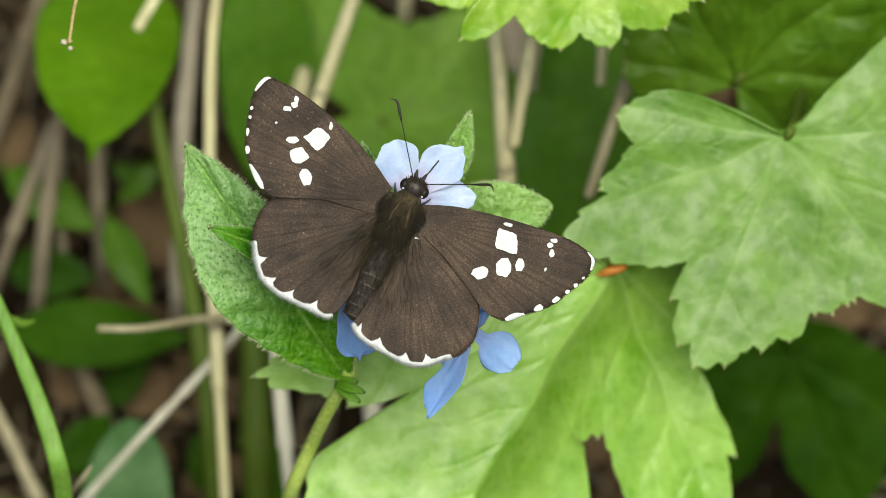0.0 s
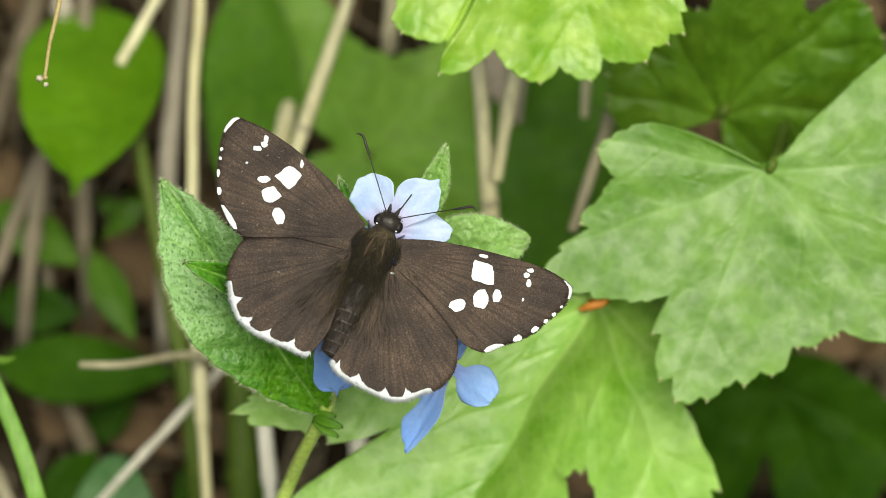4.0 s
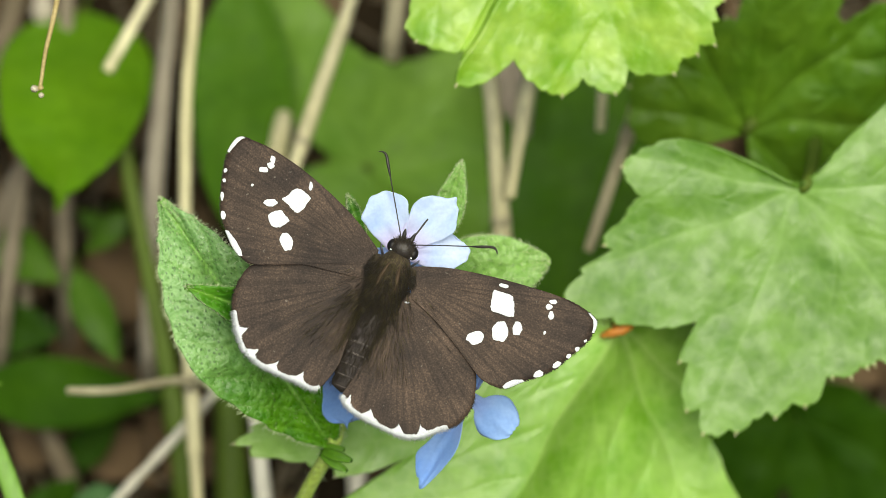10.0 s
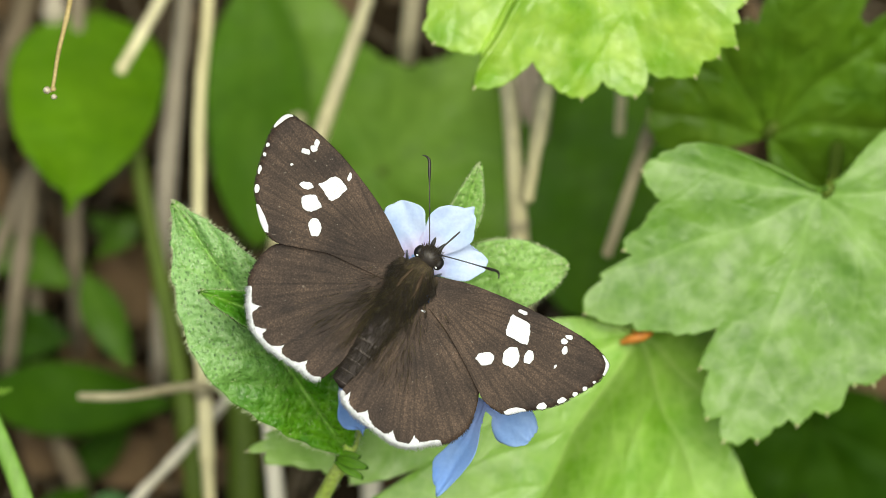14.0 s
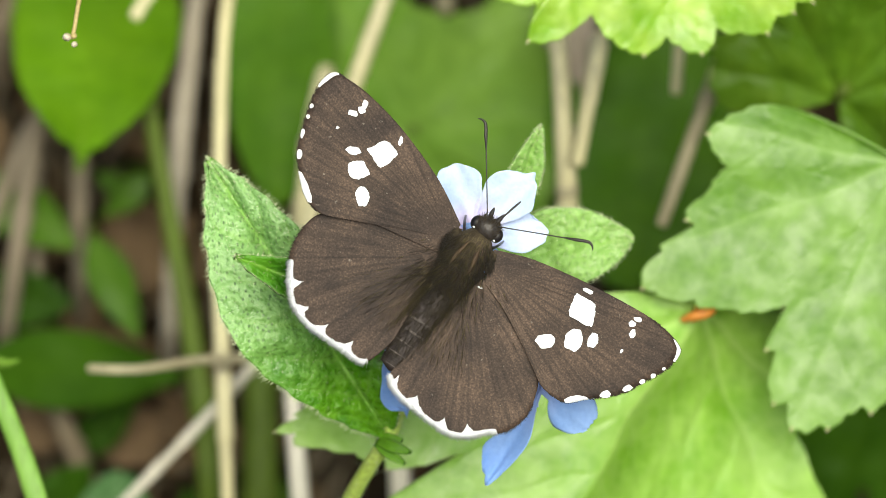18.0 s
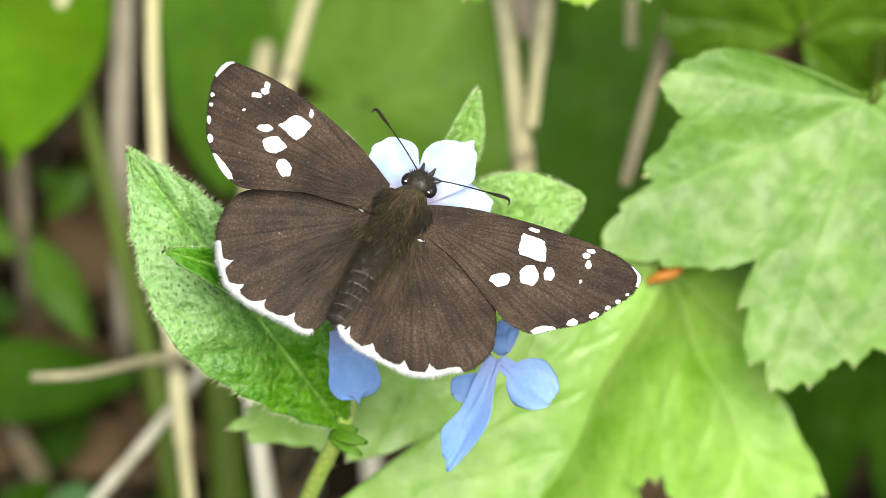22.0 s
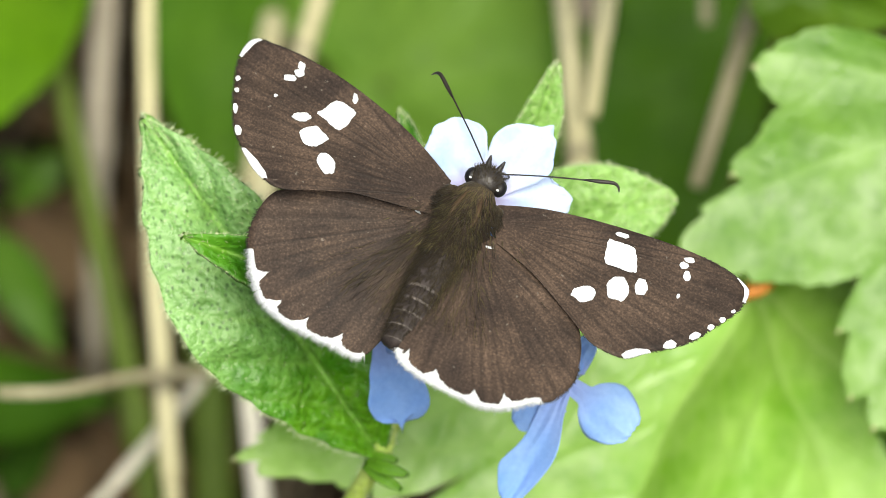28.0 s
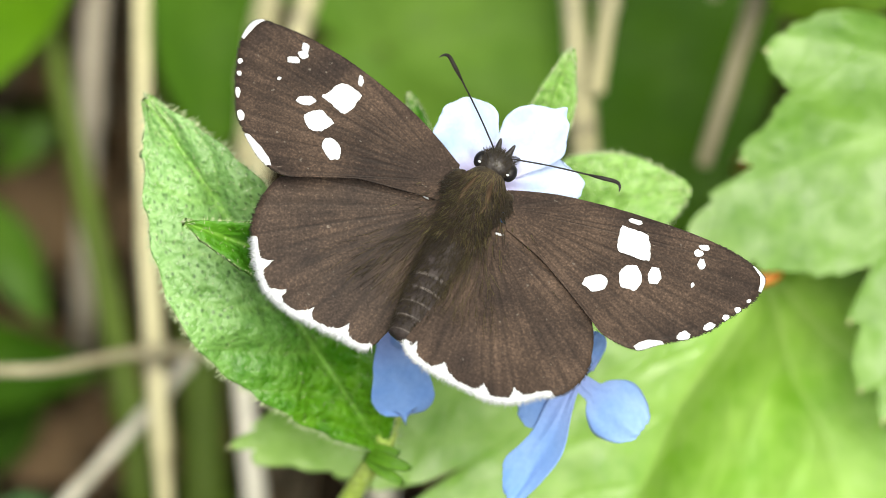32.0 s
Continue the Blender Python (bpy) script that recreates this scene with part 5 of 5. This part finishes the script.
FORE_RIGHT = wing("forewing", (1.77, 2.41), RIGHT_HINGE,
    [(1.54, 3.76), (3.29, 4.49), (5.13, 5.1), (8.63, 5.84), (12.21, 6.39), (14.91, 6.68), (16.82, 6.59), (18.1, 6.29), (18.75, 5.78), (18.76, 4.28), (18.18, 2.87), (17.54, 1.6), (17.01, 0.49), (15.89, -0.82), (14.62, -1.9), (13.57, -2.96), (12.45, -3.2), (11.2, -3.11), (9.97, -2.4), (7.69, -1.13), (5.13, 0.14), (2.68, 1.01)],
    "right forewing, dark brown with white spots",
    [[(9.13, 4.77), (10.01, 4.91), (10.85, 4.87), (11.39, 4.1), (11.69, 3.22), (10.77, 3.06), (9.57, 2.89), (9.27, 3.88)]],
    [((9.77, 5.48), 0.42, 0.19, 12), ((11.12, 1.53), 0.72, 0.98, 10), ((12.41, 2.41), 0.42, 0.62, 8), ((9.33, 0.11), 0.80, 0.58, 42), ((14.42, 5.98), 0.33, 0.2, 20), ((14.27, 5.41), 0.3, 0.25, 20), ((14.75, 4.78), 0.28, 0.36, 20), ((14.84, 3.09), 0.12, 0.18, 10),
     ((18.51, 3.95), 0.12, 0.16, -30), ((18.14, 2.97), 0.17, 0.23, -30), ((17.69, 2.05), 0.25, 0.2, 60), ((17.01, 0.88), 0.42, 0.24, 55), ((15.84, -0.56), 0.48, 0.28, 45)],
    [(0.32, 0.41, 0.24), (0.655, 0.72, 0.44)], 0.47, 0.11, (0.10, 0.18, 0.26, 0.33, 0.40, 0.46, 0.52, 0.58, 0.64, 0.70, 0.80), side=2)
HIND_LEFT = wing("hindwing", (-1.49, 0.94), LEFT_HINGE,
    [(-2.68, 2.22), (-6.54, 0.88), (-10.25, -0.83), (-11.59, -1.73), (-12.21, -2.77), (-12.33, -4.49), (-12.04, -5.87), (-11.47, -6.86), (-10.69, -8.09), (-9.52, -9.33), (-7.88, -9.98), (-6.26, -10.14), (-4.23, -10.12), (-2.36, -10.12), (-1.56, -9.23), (-1.05, -7.12), (-1.15, -5.27), (-1.1, -2.69), (-0.9, -0.1)],
    "left hindwing, dark brown with a white scalloped border", [], [((-3.04, 0.96), 0.32, 0.08, -15)], [], 0.35, 0.07, (0.15, 0.27, 0.36, 0.42, 0.48, 0.54, 0.60, 0.66, 0.73), (0.37, 0.75, 5.0), 1)
HIND_RIGHT = wing("hindwing", (1.16, 0.93), RIGHT_HINGE,
    [(1.59, 1.5), (5.57, 0.94), (9.19, -1.17), (10.55, -2.72), (11.27, -4.48), (11.47, -6.17), (10.86, -7.93), (9.7, -8.86), (8.5, -10.09), (7.12, -10.78), (5.45, -10.86), (3.02, -10.71), (1.33, -10.36), (0.4, -9.58), (0.56, -8.23), (1.12, -6.1), (1.22, -3.5), (1.05, -0.95)],
    "right hindwing, dark brown with a white scalloped border", [], [((2.37, 0.55), 0.3, 0.08, 15)], [], 0.35, 0.07, (0.12, 0.2, 0.28, 0.34, 0.41, 0.47, 0.53, 0.59, 0.66, 0.73), (0.39, 0.76, 4.5), 2)


def body():
    rnd = random.Random(11)
    ty = (-0.2, 1.03)
    spine = [(0.05, ty[1] + 3.1, 0.55), (0, ty[1] + 2.2, 0.6), (0, ty[1] + 0.6, 0.65), (0, ty[1] - 1.0, 0.5), (0, ty[1] - 2.1, 0.25)]
    girth = [1.0, 1.45, 1.6, 1.45, 1.05]
    v, f = tube(spine, girth, 22, 8, flat=0.72)
    thorax = part("thorax", v, f, FUR, BUTTERFLY, "furry greenish-brown thorax")
    roots = []
    line = smooth_line(spine, 30)
    for k in range(3600):
        i = rnd.randrange(len(line))
        g = i / (len(line) - 1) * (len(girth) - 1)
        j = min(int(g), len(girth) - 2)
        r = girth[j] + (girth[j + 1] - girth[j]) * (g - j)
        q = rnd.uniform(-0.15, math.pi + 0.15)
        p = line[i] + Vector((math.cos(q) * r, 0, math.sin(q) * r * 0.72))
        roots.append((p, Vector((math.cos(q) * 0.45 * (1 + 0.8 * (i / len(line))), -1.3, math.sin(q) * 0.22))))
    for k in range(420):
        p = Vector((rnd.gauss(0, 1.6), ty[1] + rnd.uniform(-2.9, 0.2), rnd.uniform(0.75, 1.10)))
        roots.append((p, Vector((p.x * 0.25, -1.2, 0.03))))
    hv, hf = hairs(roots[::2], 1.0, 0.032, 12)
    part("fur", hv, hf, FUR, thorax, "", kind="stuff")
    hv, hf = hairs(roots[1::4], 1.05, 0.036, 15)
    part("pale_fur", hv, hf, PALE_FUR, thorax, "", kind="stuff")
    hv, hf = hairs(roots[3::4], 1.0, 0.036, 16)
    part("dark_fur", hv, hf, WING, thorax, "", kind="stuff")
    for s in (-1, 1):
        c = Vector((s * 1.5, ty[1] + 1.4, 0.60))
        v, f = ball(c, (0.55, 1.2, 0.26), 12, s * -0.35, 0.1, 7 + s)
        tg = part("shoulder_tuft", v, f, FUR, BUTTERFLY)
        tufts = []
        for k in range(420):
            q = Vector((rnd.gauss(0, 1), rnd.gauss(0, 1), abs(rnd.gauss(0, 1)) + 0.1)).normalized()
            tufts.append((c + Vector((q.x * 0.6, q.y * 1.2, q.z * 0.26)), Vector((s * 0.7, -0.9, 0.05))))
        hv, hf = hairs(tufts, 0.9, 0.03, 21 + s)
        part("fur", hv, hf, FUR, tg, "", kind="stuff")
        v, f = tube([(s * 0.38, ty[1] + 2.4, 1.48), (s * 0.66, ty[1] + 1.2, 1.70), (s * 0.80, ty[1] + 0.1, 1.66), (s * 0.66, ty[1] - 0.9, 1.47)], [0.06, 0.18, 0.18, 0.06], 8, 6, flat=0.7)
        part("shoulder_stripe", v, f, STRIPE, thorax, "faint reddish-brown stripe")
    # abdomen: rings that narrow to the tail
    tail = (0.1, -8.59)
    start = Vector((0.0, ty[1] - 1.4, -0.05))
    end = Vector((tail[0] * 0.82, tail[1] - 0.1, -0.45))
    seg = 8
    ab = None
    for k in range(seg):
        a = start.lerp(end, k / seg)
        b = start.lerp(end, (k + 1) / seg + 0.02)
        w0 = 1.36 * math.sin(math.pi * (0.36 + 0.40 * k / seg)) ** 0.8 + 0.05
        w1 = 1.36 * math.sin(math.pi * (0.36 + 0.40 * (k + 0.9) / seg)) ** 0.8 + 0.05
        v, f = tube([a, a.lerp(b, 0.5), b], [w0 * 0.93, (w0 + w1) / 2, w1 * 0.98], 16, 6, flat=0.8)
        if ab is None:
            ab = part("abdomen", v, f, ABDOMEN, BUTTERFLY, "banded dark grey-brown abdomen")
        else:
            part("segment", v, f, ABDOMEN, ab)
        if k > 2:
            v, f = tube([b - (b - a) * 0.26, b - (b - a) * 0.02], [w1 * 0.99, w1 * 1.0], 16, 2, flat=0.8)
            part("pale_band", v, f, BAND, ab)
    hr = []
    for k in range(2600):
        s = rnd.random() ** 2.0
        p = start.lerp(end, s)
        w = 1.36 * math.sin(math.pi * (0.36 + 0.40 * s)) ** 0.8 + 0.02
        a = rnd.uniform(0.1, math.pi - 0.1)
        o = Vector((math.cos(a), 0, math.sin(a) * 0.8))
        hr.append((p + o * w, o * 0.35 + (end - start).normalized()))
    hv, hf = hairs(hr, 0.75, 0.022, 13)
    part("fine_hairs", hv, hf, FUR, ab, "", kind="stuff")
    # head with eyes, palps and antennae
    hy = (0.17, 4.97)
    head_at = Vector((hy[0] * 0.6, hy[1] - 0.1, 0.8))
    v, f = ball(head_at, (1.15, 0.95, 0.9), 14, 0, 0.08, 5)
    head = part("head", v, f, CHITIN, BUTTERFLY, "small dark furry head")
    hr = []
    for k in range(500):
        q = Vector((rnd.gauss(0, 1), rnd.gauss(0, 1), abs(rnd.gauss(0, 1)))).normalized()
        hr.append((head_at + Vector((q.x * 1.1, q.y * 0.9, q.z * 0.85)), q + Vector((0, 0.5, 0.1))))
    hv, hf = hairs(hr, 0.42, 0.03, 14)
    part("fur", hv, hf, FUR, head, "", kind="stuff")
    for s in (-1, 1):
        v, f = ball(head_at + Vector((s * 1.02, -0.10, -0.02)), (0.46, 0.60, 0.54), 12)
        part("eye", v, f, EYE, head, "glossy black eye")
        v, f = ball(head_at + Vector((s * 1.0, -0.60, 0.50)), (0.11, 0.08, 0.07), 6)
        part("white_tuft", v, f, WHITE, head)
        v, f = tube([head_at + Vector((s * 0.3, 0.6, 0.1)), head_at + Vector((s * 0.42, 1.2, 0.25)), head_at + Vector((s * 0.5, 1.65, 0.5))], [0.22, 0.2, 0.06], 8, 5)
        part("palp", v, f, CHITIN, head)
    return head_at


HEAD = body()


def antenna(root, length, label, hook):
    """A thin shaft with a slim dark club and a hooked tip, pointing along its own y."""
    v, f = tube([(0, 0, 0), (0, length * 0.35, 0.5), (0, length * 0.72, 0.8)], [0.055, 0.05, 0.06], 7, 8)
    a = part("antenna", v, f, CHITIN, BUTTERFLY, label)
    a.location = Vector(root) / 1000
    v, f = tube([(0, length * 0.70, 0.79), (0, length * 0.82, 0.85), (0, length * 0.94, 0.9), (hook * 0.25, length * 0.985, 0.9), (hook * 0.62, length * 1.0, 0.85)], [0.06, 0.14, 0.13, 0.09, 0.03], 8, 6)
    part("club", v, f, CHITIN, a)
    return a


ANT_LEFT = antenna(HEAD + Vector((-0.45, 0.55, 0.6)), 8.2, "thin dark left antenna", -1)
ANT_RIGHT = antenna(HEAD + Vector((0.55, 0.5, 0.6)), 8.2, "thin dark right antenna", 1)


def proboscis(root):
    """The thin tongue, bent at an elbow, reaching into the flower."""
    v, f = tube([(0, 0, 0), (0.32, 1.0, 0.35), (0.62, 2.15, 0.62), (0.66, 2.35, 0.55), (0.45, 1.7, 0.1), (0.3, 1.1, -0.5)], [0.10, 0.075, 0.07, 0.07, 0.055, 0.04], 7, 6)
    p = part("proboscis", v, f, CHITIN, BUTTERFLY, "thin dark bent tongue")
    p.location = Vector(root) / 1000
    return p


TONGUE = proboscis(HEAD + Vector((0.30, 0.85, 0.15)))


def leg(a, b, c):
    v, f = tube([a, b, c], [0.16, 0.13, 0.06], 7, 6)
    part("leg", v, f, CHITIN, BUTTERFLY)


for s in (-1, 1):
    for k, y in enumerate((2.0, 0.8, -0.6)):
        leg((s * 0.7, HEAD.y - 3.2 + y * 0.6, -0.3), (s * (1.6 + 0.3 * k), HEAD.y - 2.6 + y, -1.6), (s * (1.9 + 0.4 * k), HEAD.y - 2.2 + y * 1.3, -4.6))

# the lens is focused on the butterfly's back
cam.data.dof.use_dof = True
cam.data.dof.focus_object = BUTTERFLY
cam.data.dof.aperture_fstop = 28

# ---- movement ----
SWAY_ROWS = [
    (0, 0.09, 0.13), (0.5, 0.06, 0.08), (1, 0.08, 0.09), (1.5, 0.04, 0.08), (2, 0.00, 0.04), (2.5, 0.00, 0.02),
    (4.5, -0.07, -0.04), (5, 0.01, -0.03), (5.5, 0.09, -0.01), (6, 0.08, 0.02), (6.5, -0.04, 0.02), (7, -0.12, -0.00),
    (7.5, -0.27, 0.07), (8, -0.24, 0.06), (8.5, -0.29, 0.13), (9, -0.35, 0.09), (9.5, -0.29, 0.02), (10, -0.29, 0.05),
    (10.5, -0.27, 0.06), (11, -0.29, 0.04), (11.5, -0.40, 0.10), (12, -0.58, 0.14), (12.5, -0.33, 0.03), (13, -0.19, -0.02),
    (13.5, -0.55, 0.16), (14, -0.36, 0.03), (14.5, -0.28, -0.04), (16.5, -0.01, 0.01), (17, -0.13, 0.03), (17.5, 0.19, -0.19),
    (18, 0.01, -0.06), (18.5, 0.15, -0.10), (19, -0.28, 0.05), (19.5, -0.11, 0.01), (20, -0.14, 0.04), (20.5, -0.74, 0.27),
    (21, -0.43, 0.25), (21.5, -0.23, 0.13), (22, -0.18, 0.11), (22.5, -0.31, 0.12), (23, 0.08, 0.02), (23.5, 0.12, -0.09),
    (24, 0.25, -0.12), (24.5, 0.29, -0.22), (25, 0.26, -0.23), (25.5, 0.42, -0.36), (26, 0.43, -0.32), (26.5, 0.46, -0.33),
    (28.5, 0.51, -0.28), (29, 0.58, -0.21), (29.5, 0.58, -0.15), (30, 0.52, -0.17), (30.5, 0.59, -0.22), (31, 0.60, -0.26),
    (31.5, 0.66, -0.30), (32, 0.80, -0.36),
]
BUTTERFLY_ROWS = [
    (0, -4.82, -4.01, -7.5, 0.0, -25.5), (0.5, -4.90, -4.04, -8.2, -0.2, -24.7), (1, -4.90, -3.95, -9.3, -0.5, -24.0),
    (1.5, -4.95, -3.98, -9.7, -0.5, -23.5), (2, -4.90, -3.96, -10.1, -0.4, -23.3), (2.5, -4.95, -4.03, -9.8, -0.2, -23.3),
    (4.5, -4.96, -3.95, -10.1, -0.1, -23.8), (5, -4.90, -3.89, -9.9, -0.1, -23.4), (5.5, -4.72, -3.96, -10.6, -0.5, -22.9),
    (6, -4.73, -3.92, -12.6, -0.6, -23.2), (6.5, -4.89, -3.98, -13.0, -0.6, -23.5), (7, -5.01, -4.02, -12.2, -0.4, -23.5),
    (7.5, -5.18, -3.97, -12.1, 0.2, -23.4), (8, -5.19, -3.88, -11.4, 0.6, -23.0), (8.5, -5.27, -3.87, -10.2, 0.1, -22.8),
    (9, -5.34, -4.09, -9.4, 0.0, -22.5), (9.5, -5.31, -4.40, -8.4, 0.3, -21.6), (10, -5.24, -4.37, -8.4, 0.2, -23.7),
    (10.5, -5.15, -4.23, -8.1, 0.2, -27.8), (11, -5.18, -4.19, -9.8, -0.2, -29.9), (11.5, -5.35, -4.08, -9.8, 0.0, -30.8),
    (12, -5.59, -4.13, -10.6, -0.1, -30.9), (12.5, -5.19, -4.18, -12.4, -0.7, -33.3), (13, -5.00, -4.28, -13.5, -0.8, -34.4),
    (13.5, -5.60, -4.00, -12.2, -0.0, -34.3), (14, -5.26, -4.24, -10.8, 0.3, -34.3), (14.5, -5.14, -4.40, -10.4, -0.0, -34.8),
    (16.5, -4.76, -4.27, -8.3, 0.1, -34.5), (17, -4.95, -4.29, -6.9, 0.1, -34.6), (17.5, -4.49, -4.54, -5.7, -0.1, -34.7),
    (18, -4.75, -4.52, -4.8, 0.0, -33.9), (18.5, -4.55, -4.58, -3.5, -0.1, -33.6), (19, -4.99, -4.21, -12.2, -1.1, -30.7),
    (19.5, -4.88, -4.30, -15.4, -1.5, -29.7), (20, -5.00, -3.95, -22.7, -4.0, -31.7), (20.5, -5.98, -3.63, -24.4, -4.8, -30.0),
    (21, -5.30, -2.93, -29.9, -5.4, -30.3), (21.5, -5.21, -3.01, -32.0, -8.6, -30.3), (22, -5.15, -3.17, -31.6, -7.9, -29.4),
    (22.5, -5.31, -3.16, -31.8, -7.0, -28.4), (23, -4.90, -3.52, -29.5, -6.6, -27.8), (23.5, -4.73, -3.67, -30.8, -6.8, -28.2),
    (24, -4.57, -3.62, -31.7, -6.8, -28.4), (24.5, -4.58, -3.69, -32.0, -7.5, -28.3), (25, -4.61, -3.70, -32.1, -7.6, -28.8),
    (25.5, -4.44, -3.74, -32.4, -7.3, -28.8), (26, -4.43, -3.64, -33.3, -7.6, -28.3), (26.5, -4.41, -3.59, -34.1, -7.9, -28.3),
    (28.5, -4.47, -3.66, -31.0, -6.4, -27.7), (29, -4.34, -3.57, -30.9, -6.5, -27.6), (29.5, -4.37, -3.66, -29.0, -5.7, -27.3),
    (30, -4.81, -4.14, -23.6, -4.4, -25.7), (30.5, -4.74, -4.35, -22.8, -4.6, -25.5), (31, -4.59, -3.98, -24.9, -5.8, -26.5),
    (31.5, -4.42, -3.47, -28.7, -6.8, -27.5), (32, -4.16, -3.35, -30.8, -6.6, -27.1),
]
LEFT_WING_ROWS = [
    (0, -0.6), (0.5, -0.1), (1, -0.1), (1.5, -0.1), (2, 0.1), (2.5, -0.4), (4.5, -0.0), (5, 0.3),
    (5.5, 0.4), (6, 0.2), (6.5, 0.1), (7, -0.3), (7.5, -0.4), (8, 0.4), (8.5, 0.2), (9, -0.0),
    (9.5, 0.1), (10, 0.1), (10.5, 0.4), (11, 0.1), (11.5, 0.1), (12, 0.2), (12.5, 0.4), (13, 0.1),
    (13.5, -0.1), (14, -0.2), (14.5, 0.1), (16.5, 0.2), (17, 0.2), (17.5, 0.5), (18, 0.3), (18.5, 0.2),
    (19, 2.4), (19.5, 1.9), (20, 2.7), (20.5, 2.3), (21, 4.2), (21.5, 3.6), (22, 4.0), (22.5, 4.0),
    (23, 4.3), (23.5, 4.9), (24, 5.5), (24.5, 5.7), (25, 5.6), (25.5, 5.4), (26, 5.3), (26.5, 5.4),
    (28.5, 5.0), (29, 5.2), (29.5, 5.5), (30, 4.1), (30.5, 3.4), (31, 4.4), (31.5, 4.9), (32, 5.4),
]
RIGHT_WING_ROWS = [
    (0, -0.0), (0.5, -0.2), (1, 0.3), (1.5, 0.5), (2, 0.3), (2.5, 0.3), (4.5, 0.0), (5, -0.3),
    (5.5, -0.1), (6, -0.2), (6.5, 0.1), (7, 0.2), (7.5, -0.1), (8, -0.9), (8.5, -0.3), (9, 0.1),
    (9.5, -0.3), (10, -0.5), (10.5, -0.6), (11, -0.4), (11.5, -0.3), (12, -0.0), (12.5, -0.0), (13, 0.4),
    (13.5, 0.1), (14, -0.1), (14.5, -0.0), (16.5, 0.1), (17, -0.4), (17.5, -0.7), (18, -1.0), (18.5, -0.7),
    (19, -0.8), (19.5, -0.1), (20, 0.8), (20.5, 0.8), (21, 0.3), (21.5, 1.5), (22, 1.2), (22.5, 0.9),
    (23, 1.1), (23.5, 1.4), (24, 1.2), (24.5, 1.3), (25, 1.3), (25.5, 0.6), (26, 0.5), (26.5, 0.7),
    (28.5, 1.1), (29, 0.8), (29.5, 0.5), (30, 0.8), (30.5, 1.0), (31, 1.1), (31.5, 0.8), (32, 0.6),
]
ANTENNA_ROWS = [
    (0, 38, -70, 13, 30), (1, 43, -63, 16, 24), (2, 43, -59, 3, 16), (5, 40, -62, 3, 19),
    (6, 42, -63, 5, 25), (7, 40, -87, 4, 49), (8, 40, -69, 3, 34), (9, 39, -61, 2, 11),
    (10, 34, -71, 1, 16), (11, 50, -77, 54, 27), (12, 40, -69, 21, 19), (13, 36, -80, 6, 34),
    (14, 35, -83, 3, 42), (17, 34, -68, 0, 15), (18, 36, -66, -2, 10), (19, 51, -82, 23, 35),
    (20, 97, -101, 52, 35), (21, 90, -114, 50, 28), (22, 98, -98, 50, 24), (23, 83, -83, 42, 25),
    (24, 88, -83, 45, 19), (25, 91, -89, 44, 20), (26, 88, -85, 44, 16), (28.5, 77, -76, 44, 12),
    (29, 80, -82, 46, 15), (30, 55, -67, 28, 10), (31, 60, -68, 37, 1), (32, 76, -90, 43, 18),
]


def motions():
    top = Vector((0, 0, 0)) - HERB_BASE
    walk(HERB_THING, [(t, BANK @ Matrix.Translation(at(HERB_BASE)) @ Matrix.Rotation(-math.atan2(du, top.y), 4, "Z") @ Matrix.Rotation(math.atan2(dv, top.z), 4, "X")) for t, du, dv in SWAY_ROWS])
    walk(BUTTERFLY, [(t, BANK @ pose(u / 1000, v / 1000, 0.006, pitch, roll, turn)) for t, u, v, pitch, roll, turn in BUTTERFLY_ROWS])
    for wings, hinge, rows in (((FORE_LEFT, HIND_LEFT), LEFT_HINGE, LEFT_WING_ROWS), ((FORE_RIGHT, HIND_RIGHT), RIGHT_HINGE, RIGHT_WING_ROWS)):
        for w, share in zip(wings, (1.0, 0.2)):
            lift = 0.55 if w is HIND_LEFT else 0.0
            walk(w, [(t, pose(hinge[0] / 1000, hinge[1] / 1000, 0, lift * max(0, -10 - b[3]), 0, a * share)) for (t, a), b in zip(rows, BUTTERFLY_ROWS)])
    walk(FLOWERS[0], [(t, pose(0, y / 1000, 0)) for t, y in ((0, -0.15), (6, -0.2), (9, 0), (13, -0.6), (19, -0.7), (24, -1.0), (29, -1.05), (30, -1.0), (31, -0.8), (32, -0.55))])
    p = TONGUE.location.copy()
    walk(TONGUE, [(t, Matrix.Translation(p) @ pose(0, 0, 0, turn, 0, 0)) for t, turn in ((0, 0), (18.5, 0), (20.5, -70), (32, -70))])
    for ant, k in ((ANT_LEFT, 1), (ANT_RIGHT, 2)):
        p = ant.location.copy()
        walk(ant, [(r[0], Matrix.Translation(p) @ pose(0, 0, 0, r[k + 2], 0, r[k])) for r in ANTENNA_ROWS])


motions()
